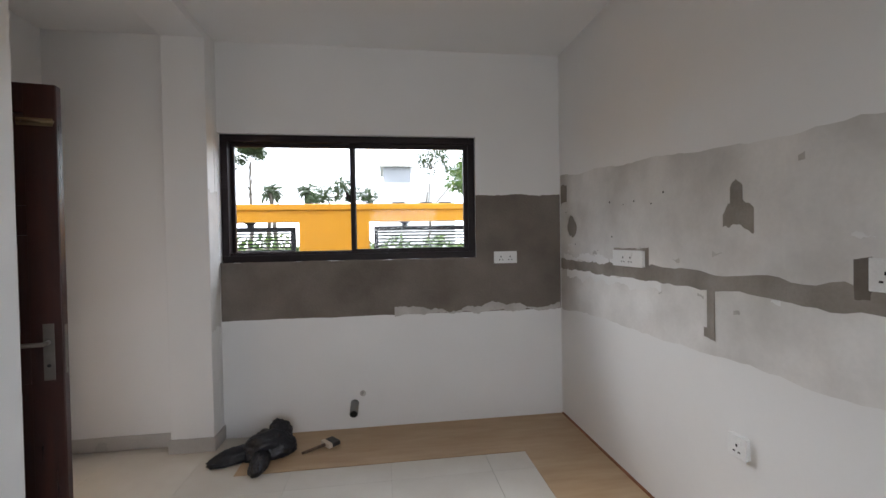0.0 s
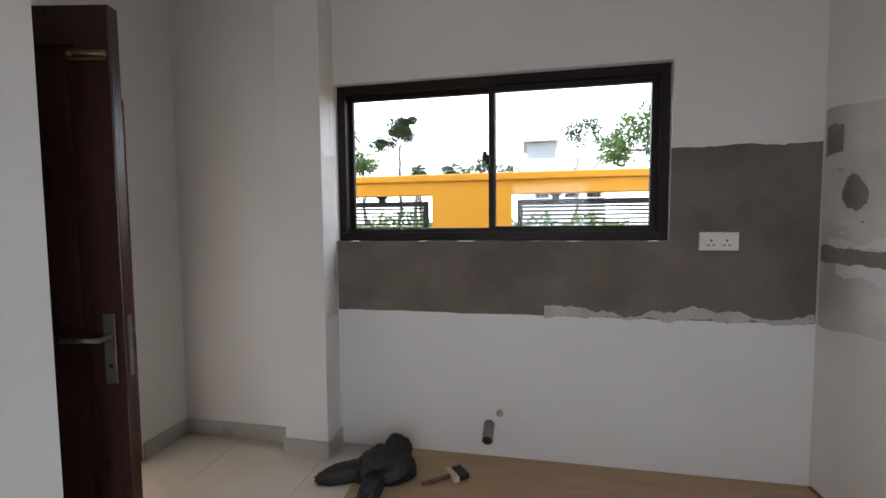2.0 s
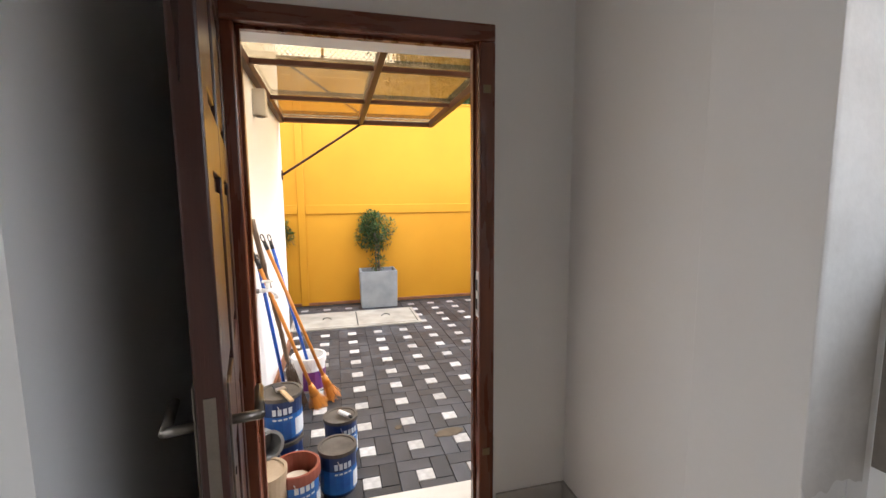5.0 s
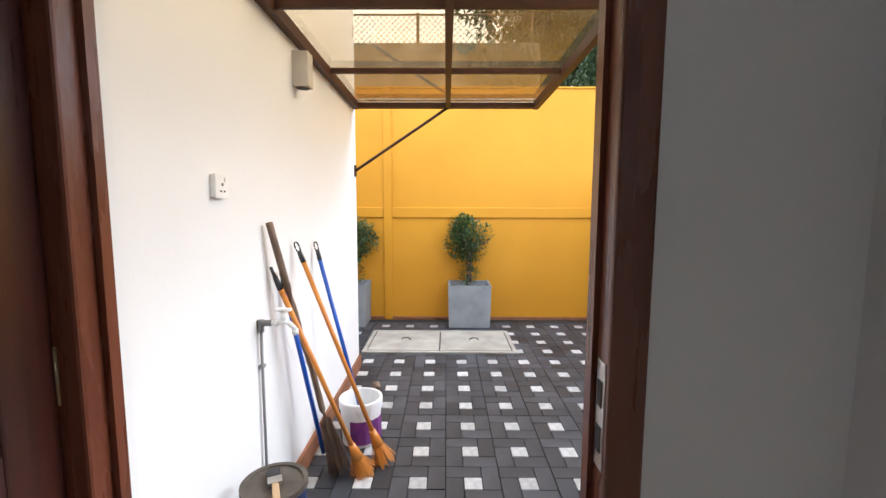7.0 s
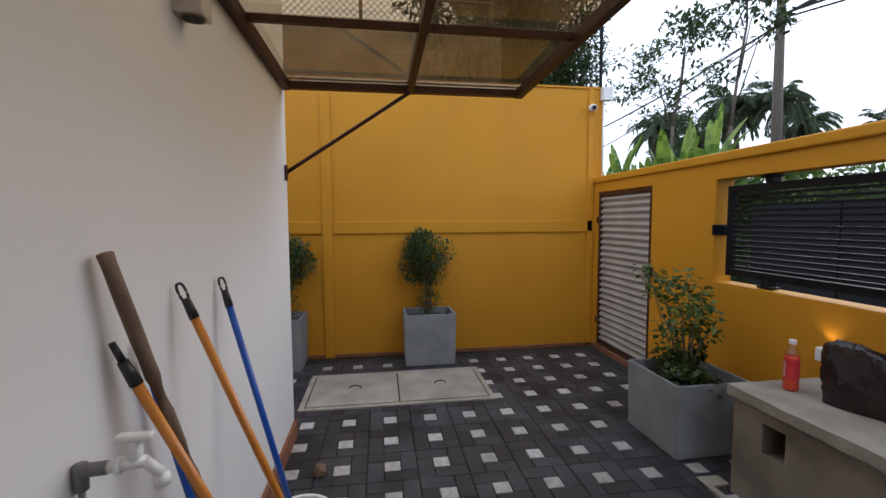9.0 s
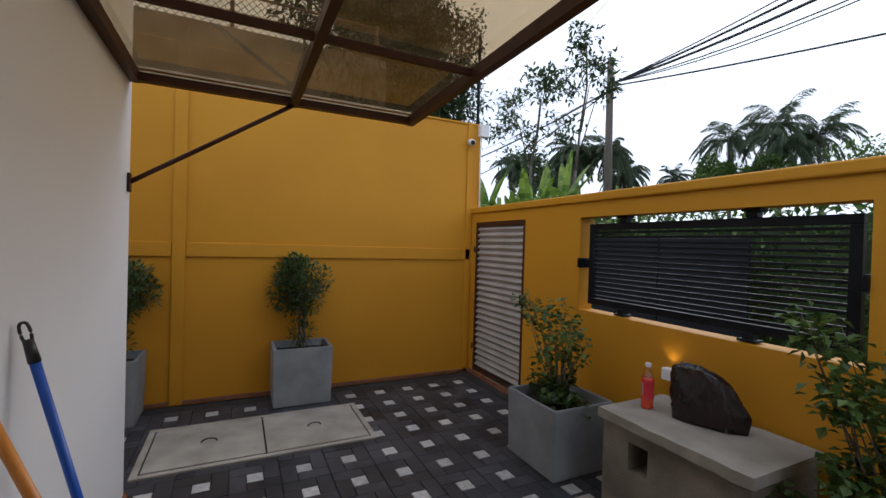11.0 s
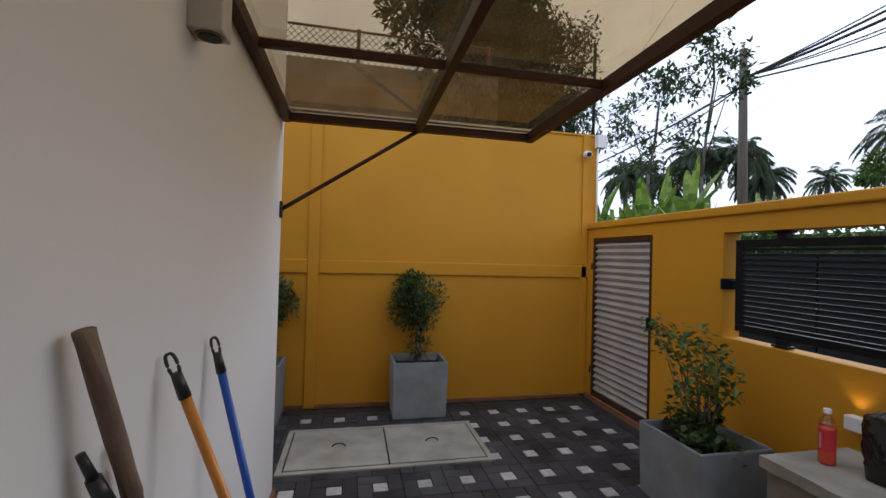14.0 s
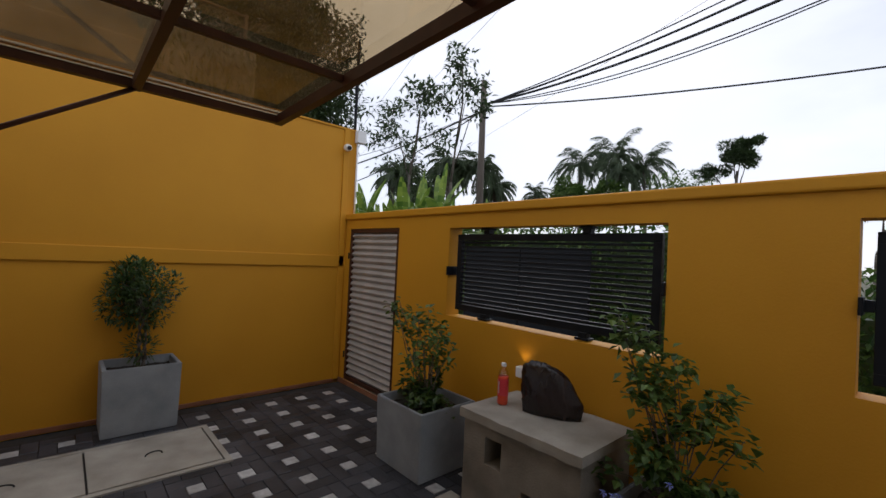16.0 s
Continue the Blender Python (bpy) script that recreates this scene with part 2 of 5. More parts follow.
M_PALM = leafy("palm_frond", (0.06, 0.09, 0.05), (0.12, 0.155, 0.08), 0.35)
M_BAMBOO = leafy("bamboo_leaf", (0.03, 0.055, 0.014), (0.09, 0.13, 0.035), 0.35)


# mesh helpers
def box(bm, x0, x1, y0, y1, z0, z1, bevel=0.0):
    r = bmesh.ops.create_cube(bm, size=1)
    vs = r["verts"]
    for v in vs:
        v.co = Vector(((x0 + x1) / 2 + v.co.x * (x1 - x0), (y0 + y1) / 2 + v.co.y * (y1 - y0), (z0 + z1) / 2 + v.co.z * (z1 - z0)))
    if bevel:
        es = list({e for v in vs for e in v.link_edges})
        bmesh.ops.bevel(bm, geom=es, offset=bevel, segments=2, affect="EDGES", profile=0.5)
    return bm


def boxes(*items, bevel=0.0):
    bm = bmesh.new()
    for it in items:
        box(bm, *it, bevel=bevel)
    return bm


def tube(bm, a, b, r0, r1=None, n=12, cap=True):
    a, b = Vector(a), Vector(b)
    r1 = r0 if r1 is None else r1
    m = Matrix.Translation((a + b) / 2) @ (b - a).to_track_quat("Z", "Y").to_matrix().to_4x4()
    bmesh.ops.create_cone(bm, cap_ends=cap, segments=n, radius1=r0, radius2=r1, depth=(b - a).length, matrix=m)
    return bm


def tubes(*items, n=12):
    bm = bmesh.new()
    for it in items:
        tube(bm, *it, n=n)
    return bm


def sweep(bm, pts, r, n=5):
    """A tube along a line of points, in one piece."""
    pts = [Vector(p) for p in pts]
    rings = []
    for i, p in enumerate(pts):
        d = (pts[min(i + 1, len(pts) - 1)] - pts[max(i - 1, 0)]).normalized()
        q = d.to_track_quat("Z", "Y").to_matrix()
        rings.append([bm.verts.new(p + q @ Vector((r * math.cos(2 * math.pi * k / n), r * math.sin(2 * math.pi * k / n), 0))) for k in range(n)])
    for a, b in zip(rings, rings[1:]):
        for k in range(n):
            bm.faces.new((a[k], a[(k + 1) % n], b[(k + 1) % n], b[k]))
    bm.faces.new(list(reversed(rings[0])))
    bm.faces.new(rings[-1])
    return bm


def lathe(profile, n=28, base=True):
    """A turned shape from (radius, height) pairs."""
    bm = bmesh.new()
    rings = []
    for r, z in profile:
        rings.append([bm.verts.new((r * math.cos(2 * math.pi * i / n), r * math.sin(2 * math.pi * i / n), z)) for i in range(n)])
    for p, q in zip(rings, rings[1:]):
        for i in range(n):
            bm.faces.new((p[i], p[(i + 1) % n], q[(i + 1) % n], q[i]))
    if base:
        bm.faces.new(list(reversed(rings[0])))
    bm.faces.new(rings[-1])
    return bm


def mesh_of(name, bm, mat, smooth=False):
    me = bpy.data.meshes.new(name)
    bmesh.ops.recalc_face_normals(bm, faces=bm.faces)
    bm.to_mesh(me)
    bm.free()
    me.materials.append(mat)
    if smooth:
        for p in me.polygons:
            p.use_smooth = True
    return me


def part(name, bm, mat, parent=None, label="", smooth=False):
    ob = new(name, mesh_of(name, bm, mat, smooth))
    ob.parent = parent
    if label:
        ob["label"] = label
    return ob


def thing(name, m, label, category, group="", kind=""):
    ob = new(name)
    ob.empty_display_size = 0.1
    ob.matrix_basis = m
    return tagged(ob, label, category, group, kind)


def structure(name, bm, mat, label, category):
    return tagged(part(name, bm, mat), label, category, kind="structure")


FLOOR = 0.17
CEIL = 2.98
IN_X, OUT_X = -2.2, -2.38

# room shell
wall_north = structure("wall_north", boxes(
    (-1.15, 1.38, 3.22, 3.4, FLOOR - 0.2, 1.412), (-1.15, 1.38, 3.22, 3.4, 2.342, 3.2),
    (0.706, 1.38, 3.22, 3.4, 1.412, 2.342), (-2.2, -1.15, 3.16, 3.4, FLOOR - 0.2, 3.2)), M_WALL,
    "white painted wall with a wide sliding window", "wall")
structure("column", boxes((-1.42, -1.15, 3.04, 3.16, FLOOR, CEIL), bevel=0.004), M_WALL, "white painted column beside the window", "column")
structure("beam", boxes((-1.42, -1.15, -2.8, 3.04, CEIL - 0.06, CEIL - 0.002), bevel=0.004), M_CEIL, "shallow white ceiling beam", "beam")
wall_east = structure("wall_east", boxes((1.38, 1.56, -3.2, 3.4, FLOOR - 0.2, 3.2)), M_WALL, "white wall with unfinished plaster band", "wall")
structure("wall_west", boxes(
    (-2.275, IN_X, 2.815, 3.4, -0.1, 3.2), (OUT_X, -2.275, 2.875, 3.4, -0.1, 3.2), (OUT_X, IN_X, 1.5, 1.82, -0.1, 3.2), (-2.275, IN_X, 1.82, 2.815, 2.206, 3.2), (OUT_X, -2.275, 1.82, 2.875, 2.135, 3.2)), M_WALL,
    "white wall around the back door", "wall")
structure("wall_passage", boxes((-2.2, -1.3, 1.5, 1.75, FLOOR - 0.2, 3.2), (-1.5, -1.3, -3.2, 1.5, FLOOR - 0.2, 3.2)), M_WALL, "white wall beside the back door", "wall")
# end wall out of view, its opening invented for the fill lamp
structure("wall_south", boxes((-1.3, -0.35, -3.2, -3.0, FLOOR - 0.2, 3.2), (1.25, 1.38, -3.2, -3.0, FLOOR - 0.2, 3.2), (-0.35, 1.25, -3.2, -3.0, FLOOR - 0.2, 0.95), (-0.35, 1.25, -3.2, -3.0, 2.35, 3.2)), M_WALL, "white end wall with an added unseen window", "wall")
structure("ceiling", boxes((-2.38, 1.56, -3.2, 3.4, CEIL, CEIL + 0.15)), M_CEIL, "plain white ceiling", "ceiling")
floor = structure("floor", boxes((OUT_X, 1.38, -3.0, 3.22, 0.02, FLOOR - 0.004), (-2.38, -2.37, 1.82, 2.815, 0.0, FLOOR - 0.004)), M_GROUT, "cream glazed floor tiles", "floor")
structure("baseboard_1", boxes((-2.2, -1.42, 3.148, 3.16, FLOOR, FLOOR + 0.095), (-1.42, -1.14, 3.028, 3.04, FLOOR, FLOOR + 0.095),
    (-1.432, -1.42, 3.028, 3.148, FLOOR, FLOOR + 0.095), (-1.15, -1.138, 3.04, 3.22, FLOOR, FLOOR + 0.095), (-2.2, -2.188, 2.83, 3.148, FLOOR, FLOOR + 0.095), bevel=0.002), M_SKIRT,
    "grey tiled skirting", "skirting")
structure("baseboard_2", boxes((-1.3, -1.288, -3.0, 1.75, FLOOR, FLOOR + 0.095), (-2.15, -1.29, 1.75, 1.762, FLOOR, FLOOR + 0.095), bevel=0.002), M_SKIRT, "grey tiled skirting", "skirting")

# unfinished plaster
def rough_patch(name, axis, plane, u0, u1, top, bottom, mat, parent, label, proud=0.004, wob=0.02, freq=9.0, steps=90, seed=0.0, toward=-1):
    """A thin layer on a wall with an uneven outline; top and bottom are functions of u."""
    bm = bmesh.new()
    rows = []
    for i in range(steps + 1):
        k = i / steps
        u = u0 + (u1 - u0) * k
        du = wob * 0.5 * noise.noise(Vector((0.3, seed, u * 3)))
        zt = top(u) + wob * noise.noise(Vector((u * freq, seed, 1.7))) + wob * 0.5 * noise.noise(Vector((u * freq * 4, seed, 5.1)))
        zb = bottom(u) + wob * noise.noise(Vector((u * freq, seed, 8.3))) + wob * 0.5 * noise.noise(Vector((u * freq * 4, seed, 11.9)))
        col = []
        for j in range(5):
            z = zb + (zt - zb) * j / 4
            d = plane + toward * (proud if 0 < j < 4 and 0 < i < steps else proud * 0.4)
            col.append(bm.verts.new((u + du * (0 if axis == "y" else 1), d, z) if axis == "y" else (d, u + du, z)))
        rows.append(col)
    for p, q in zip(rows, rows[1:]):
        for j in range(4):
            bm.faces.new((p[j], q[j], q[j + 1], p[j + 1]))
    return part(name, bm, mat, parent, label, smooth=True)


def line(u0, z0, u1, z1):
    return lambda u: z0 + (z1 - z0) * (u - u0) / (u1 - u0)


rough_patch("cement_band", "y", 3.22, -1.148, 1.376, lambda u: 1.42, lambda u: 1.005, M_CEMENT, wall_north, "dark fresh cement band", wob=0.006, seed=1)
rough_patch("cement_field", "y", 3.2195, 0.7, 1.376, lambda u: 1.895, lambda u: 1.3, M_CEMENT, wall_north, "dark fresh cement patch", wob=0.012, seed=2)
rough_patch("cement_smear", "y", 3.2165, 0.07, 1.37, lambda u: 1.045 + 0.02 * math.sin(u * 9), lambda u: 1.0, M_SMEAR, wall_north, "pale smeared plaster edge", wob=0.03, seed=3, proud=0.003)
rough_patch("skim_field", "x", 1.38, -0.6, 3.21, line(3.1, 2.03, 1.03, 1.87), line(3.15, 1.017, 1.03, 1.047), M_SKIM, wall_east, "unpainted grey skim plaster", wob=0.02, freq=4, seed=4, proud=0.003)
rough_patch("cement_chase", "x", 1.377, -0.6, 3.2, lambda u: 1.392, lambda u: 1.315, M_CHASE, wall_east, "cement filled cable chase", wob=0.022, seed=5, proud=0.003)
rough_patch("cement_drop", "x", 1.377, 1.64, 1.685, lambda u: 1.33, lambda u: 1.13, M_CHASE, wall_east, "cement filled chase", wob=0.012, seed=6, steps=12, proud=0.0028)
rough_patch("cement_blob", "x", 1.377, 1.635, 1.7, lambda u: 1.16, lambda u: 1.105, M_CHASE, wall_east, "cement filled hole", wob=0.02, seed=16, steps=12, proud=0.0026)
rough_patch("cement_patch", "x", 1.377, 1.45, 1.6, lambda u: 1.7 - abs(u - 1.52) * 0.6, lambda u: 1.57, M_CHASE, wall_east, "cement patch", wob=0.04, seed=7, steps=24, proud=0.003)
rough_patch("cement_patch", "x", 1.377, 1.49, 1.55, lambda u: 1.78 - abs(u - 1.52) * 1.2, lambda u: 1.65, M_CHASE, wall_east, "cement patch", wob=0.03, seed=8, steps=24, proud=0.0034)
rough_patch("cement_patch", "x", 1.377, 3.09, 3.2, lambda u: 1.96, lambda u: 1.83, M_CHASE, wall_east, "cement patch", wob=0.03, seed=9, steps=24)
rough_patch("cement_stain", "x", 1.377, 2.92, 3.08, lambda u: 1.71 - 9 * (u - 3.0) ** 2, lambda u: 1.57 + 8 * (u - 3) ** 2, M_CHASE, wall_east, "grey damp stain", wob=0.03, seed=10, steps=24)
rough_patch("cement_patch", "x", 1.377, 1.06, 1.11, lambda u: 1.47, lambda u: 1.33, M_CEMENT, wall_east, "cement patch", wob=0.02, seed=11, steps=12, proud=0.0036)
rough_patch("cement_reveal", "x", -1.15, 3.045, 3.215, lambda u: 1.92, lambda u: 0.98, M_SKIM, wall_north, "rough plaster beside the window", wob=0.05, seed=12, steps=30, toward=1)
rough_patch("cement_patch", "x", 1.3765, 2.085, 2.43, lambda u: 1.492, lambda u: 1.38, M_CHASE, wall_east, "cement round the socket", wob=0.012, seed=71, steps=24, proud=0.003)
rngh0 = random.Random(17)
for k in range(9):
    y, z = rngh0.uniform(1.9, 3.0), rngh0.uniform(1.42, 1.85)
    part("plug_hole", tubes(((1.379, y, z), (1.3755, y, z), rngh0.uniform(0.002, 0.006)), n=10), M_HOLE, wall_east)
rngw = random.Random(31)
for k in range(16):
    y, z = rngw.uniform(0.7, 3.1), rngw.choice((rngw.uniform(1.22, 1.31), rngw.uniform(1.4, 1.5), rngw.uniform(1.5, 1.9)))
    w = rngw.uniform(0.02, 0.07)
    rough_patch("plaster_spot", "x", 1.377, y, y + w, (lambda zz: lambda u: zz + 0.012)(z), (lambda zz: lambda u: zz)(z), rngw.choice((M_SMEAR, M_SMEAR, M_WALL)), wall_east, "", wob=0.018, freq=25, seed=40 + k, steps=10, proud=0.002)
rough_patch("plaster_smear", "x", 1.377, 2.0, 3.1, lambda u: 1.325, lambda u: 1.27, M_WALL, wall_east, "pale plaster smear", wob=0.04, seed=60, proud=0.0018)
rough_patch("plaster_smear", "x", 1.377, 2.3, 3.15, lambda u: 1.43, lambda u: 1.385, M_WALL, wall_east, "pale plaster smear", wob=0.035, seed=61, proud=0.0018)
structure("trim", boxes((1.368, 1.38, -2.0, 3.2, FLOOR, FLOOR + 0.015)), M_TERRA, "brown joint along the wall foot", "trim")

board = structure("floor_sheet", boxes((-0.91, 1.37, 2.68, 3.218, FLOOR, FLOOR + 0.004), (0.885, 1.37, -1.5, 2.679, FLOOR, FLOOR + 0.004)), M_BOARD,
    "brown bare floor strip along the kitchen walls", "floor")


# kitchen window
def sliding_window(m, w, h, name="window_1", label="dark brown aluminium sliding window with clear glass"):
    """Origin at the lower left corner of the inner face, x along the wall."""
    win = thing(name, m, label, "window", kind="structure")
    f = 0.05
    part("window_frame", boxes((0, w, 0, 0.1, 0, f), (0, w, 0, 0.1, h - f, h), (0, f, 0, 0.1, f, h - f), (w - f, w, 0, 0.1, f, h - f), bevel=0.003), M_WINDOW, win)
    part("window_track", boxes((f, w - f, 0.012, 0.022, f, f + 0.018), (f, w - f, 0.05, 0.06, f, f + 0.018)), M_WINDOW, win)
    half = w / 2
    for k, (x0, x1, y) in enumerate(((f, half + 0.02, 0.06), (half - 0.02, w - f, 0.025))):
        s = 0.026 if k == 0 else 0.034
        sash = part("sash", boxes((x0, x1, y, y + 0.03, f, f + s), (x0, x1, y, y + 0.03, h - f - s, h - f), (x0, x0 + s, y, y + 0.03, f + s, h - f - s), (x1 - s, x1, y, y + 0.03, f + s, h - f - s), bevel=0.002), M_WINDOW, win)
        pane = part("pane", boxes((x0 + s, x1 - s, y + 0.012, y + 0.017, f + s, h - f - s)), M_GLASS, sash)
        pane.visible_shadow = False
    part("latch", boxes((half - 0.035, half - 0.012, 0.0, 0.025, h * 0.47, h * 0.53), (half - 0.05, half - 0.03, -0.005, 0.012, h * 0.49, h * 0.55), bevel=0.003), M_WINDOW, win)
    return win


part("sill", boxes((-1.148, 0.704, 3.216, 3.262, 1.412, 1.416)), M_CEMENT, wall_north, "dark fresh cement sill")
sliding_window(pose(-1.149, 3.262, 1.417), 1.854, 0.924)
# second window is invented and unseen, set behind the fill lamp
sliding_window(pose(1.25, -3.03, 0.95, 0, 0, 180), 1.6, 1.4, "added_window", "dark aluminium window added out of view in the end wall")

# back door
door_frame = thing("door_frame", pose(0, 0, 0), "varnished reddish timber door frame", "door frame", kind="structure")
part("jamb", boxes((-2.262, -2.188, 1.82, 1.887, FLOOR, 2.14), bevel=0.006), M_FRAME, door_frame)
part("jamb", boxes((-2.274, -2.188, 2.75, 2.815, FLOOR, 2.14), bevel=0.006), M_FRAME, door_frame)
part("head", boxes((-2.262, -2.188, 1.82, 2.815, 2.1405, 2.206), bevel=0.006), M_HEAD, door_frame)
part("stop", boxes((-2.258, -2.234, 1.8872, 1.899, FLOOR, 2.14), (-2.272, -2.24, 2.74, 2.7498, FLOOR, 2.14), (-2.258, -2.234, 1.899, 2.74, 2.129, 2.1402)), M_FRAME, door_frame)
strike = part("strike_plate", boxes((-2.232, -2.198, 2.748, 2.7505, 1.06, 1.25)), M_STEEL, door_frame)
for z in (1.09, 1.17):
    part("latch_hole", boxes((-2.226, -2.206, 2.7465, 2.7478, z, z + 0.045)), M_HOLE, strike)
for z in (0.46, 1.95):
    part("keeper", boxes((-2.189, -2.184, 2.765, 2.795, z, z + 0.03)), M_BRASS, door_frame)

door = thing("door_1", pose(-2.185, 1.848, FLOOR + 0.008, 0, 0, 10.4), "dark reddish-brown panelled timber door standing open", "door", kind="structure")
DW, DH, DT = 0.885, 2.03, 0.042
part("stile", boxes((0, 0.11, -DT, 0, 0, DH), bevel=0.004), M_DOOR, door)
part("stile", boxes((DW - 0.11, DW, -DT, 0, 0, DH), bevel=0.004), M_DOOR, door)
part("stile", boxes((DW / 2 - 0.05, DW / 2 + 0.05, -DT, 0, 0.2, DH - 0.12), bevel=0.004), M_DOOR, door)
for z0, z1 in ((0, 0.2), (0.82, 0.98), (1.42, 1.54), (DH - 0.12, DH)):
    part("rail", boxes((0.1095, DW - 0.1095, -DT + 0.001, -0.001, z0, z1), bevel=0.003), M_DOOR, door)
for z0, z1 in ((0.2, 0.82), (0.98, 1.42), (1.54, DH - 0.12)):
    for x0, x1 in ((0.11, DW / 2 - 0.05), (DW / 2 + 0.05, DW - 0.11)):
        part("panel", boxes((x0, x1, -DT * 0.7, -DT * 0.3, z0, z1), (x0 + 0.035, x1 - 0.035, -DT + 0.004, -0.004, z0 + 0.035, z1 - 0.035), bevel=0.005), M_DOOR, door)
for s in (-1, 1):
    y = -DT - 0.003 if s < 0 else 0.003
    plate = part("lock_plate", boxes((DW - 0.065, DW - 0.027, min(y, y + s * 0.004), max(y, y + s * 0.004), 0.83, 1.06), bevel=0.0015), M_HANDLE, door, "brushed steel lock plate")
    part("door_handle", tubes(((DW - 0.046, y, 0.985), (DW - 0.046, y + s * 0.05, 0.985), 0.009), ((DW - 0.042, y + s * 0.048, 0.985), (DW - 0.165, y + s * 0.05, 0.985), 0.009)), M_HANDLE, plate, "brushed steel lever", smooth=True)
    part("keyhole", tubes(((DW - 0.046, y + s * 0.0042, 0.89), (DW - 0.046, y + s * 0.006, 0.89), 0.007)), M_HOLE, plate)
part("latch_plate", boxes((DW, DW + 0.002, -0.03, -0.012, 0.85, 1.05)), M_HANDLE, door)
for z in (0.3, 1.86):
    bolt = part("bolt", boxes((DW - 0.13, DW - 0.012, -DT - 0.006, -DT, z, z + 0.03), bevel=0.001), M_BRASS, door, "dull brass slide bolt")
    part("bolt_rod", tubes(((DW - 0.125, -DT - 0.012, z + 0.015), (DW - 0.005, -DT - 0.012, z + 0.015), 0.006), ((DW - 0.11, -DT - 0.012, z + 0.015), (DW - 0.11, -DT - 0.03, z + 0.012), 0.005)), M_BRASS, bolt, smooth=True)
for z in (0.25, 1.0, 1.78):
    part("hinge", tubes(((-0.006, -0.004, z), (-0.006, -0.004, z + 0.1), 0.007)), M_BRASS, door, "brass butt hinge", smooth=True)

# yard ground and house outside
structure("ground", boxes((-400, 400, -400, 400, -0.25, -0.06)), material("rough_grass_ground", (0.05, 0.06, 0.025), (0.12, 0.1, 0.06), 0.95, 0.5, 30, 0.6), "rough ground beyond the yard", "ground")
structure("yard_bed", boxes((-7.05, 6, -4, 4.75, -0.055, -0.012)), M_SAND, "dark sand bed under the pavers", "ground")
structure("house_wall", boxes((-5.37, OUT_X, 1.45, 1.67, -0.1, 3.2), (-5.37, -5.15, -4, 1.45, -0.1, 3.2)), M_WALL, "white painted outer house wall", "wall")
structure("house_roof", boxes((-5.37, 1.8, -4, 1.67, 3.2, 3.4), (-2.38, 1.8, 1.67, 3.4, 3.2, 3.4)), M_WALL, "flat white roof slab", "roof")
structure("wall_plinth", boxes((-5.385, OUT_X, 1.67, 1.69, 0.0, 0.11), (-5.39, -5.37, -4, 1.69, 0.0, 0.11)), M_TERRA, "brown tile strip at the house wall foot", "skirting")
structure("wall_plinth", boxes((-7.05, -7.03, -4, 4.75, 0.0, 0.035), (-7.03, 6, 4.73, 4.75, 0.0, 0.05)), M_TERRA, "terracotta strip at the boundary wall foot", "skirting")
structure("step", boxes((-2.45, OUT_X, 1.76, 2.9, -0.02, FLOOR - 0.006), bevel=0.004), M_TILE, "pale tiled door step", "step")

# boundary walls
FT = 1.905
OPENINGS = [(-5.225, -3.43), (-2.665, -0.9), (-0.16, 1.66), (2.4, 4.2)]
OZ0, OZ1 = 1.025, 1.785
items = [(-7.05, -6.94, 4.75, 4.9, -0.1, FT), (-5.97, -5.225, 4.75, 4.9, -0.1, FT), (-6.94, -5.97, 4.75, 4.9, 1.8, FT)]
for k, (a, b) in enumerate(OPENINGS):
    nxt = OPENINGS[k + 1][0] if k + 1 < len(OPENINGS) else 7.0
    items += [(a, b, 4.75, 4.9, -0.1, OZ0), (a, b, 4.75, 4.9, OZ1, FT), (b, nxt, 4.75, 4.9, -0.1, FT)]
fence_wall = structure("fence_wall", boxes(*items), M_YELLOW, "yellow painted boundary wall with grille openings", "wall")
part("coping", boxes((-7.05, 7.0, 4.725, 4.925, FT + 0.001, 1.975), bevel=0.012), M_YELLOW, fence_wall)
tall_wall = structure("tall_wall", boxes((-7.25, -7.05, -6, 4.86, -0.1, 2.975)), M_YELLOW, "tall yellow painted boundary wall", "wall")
part("coping", boxes((-7.27, -7.035, -6, 4.875, 2.976, 3.0), bevel=0.006), M_YELLOW, tall_wall)
part("band", boxes((-7.05, -7.03, 1.78, 4.75, 1.35, 1.482), (-7.05, -7.03, -6, 1.665, 1.35, 1.482), bevel=0.006), M_YELLOW, tall_wall)
part("pilaster", boxes((-7.05, -7.028, 1.67, 1.775, 0.0, 2.975), bevel=0.006), M_YELLOW, tall_wall)
part("pilaster", boxes((-7.05, -7.03, 4.66, 4.73, 0.0, 2.975), bevel=0.006), M_YELLOW, tall_wall)


# entrance gate in the boundary wall
gate = tagged(thing("gate", pose(-6.94, 4.775, 0.05), "narrow grey corrugated steel gate in a dark frame", "gate"))
GW, GH = 0.97, 1.745
part("gate_frame", boxes((0, 0.045, -0.02, 0.03, 0, GH), (GW - 0.045, GW, -0.02, 0.03, 0, GH), (0.045, GW - 0.045, -0.02, 0.03, GH - 0.045, GH), (0.045, GW - 0.045, -0.02, 0.03, 0, 0.045), bevel=0.003), M_CANOPY, gate, "dark brown steel frame")
ribs = 24
rib_h = (GH - 0.09) / ribs
bm = bmesh.new()
prof = [(0.013, 0.0), (-0.016, 0.4), (-0.02, 0.5), (-0.016, 0.6), (0.013, 1.0)]
rib_me = None
for y, k in prof:
    for x in (0.045, GW - 0.045):
        bm.verts.new((x, y, k * rib_h))
bm.verts.ensure_lookup_table()
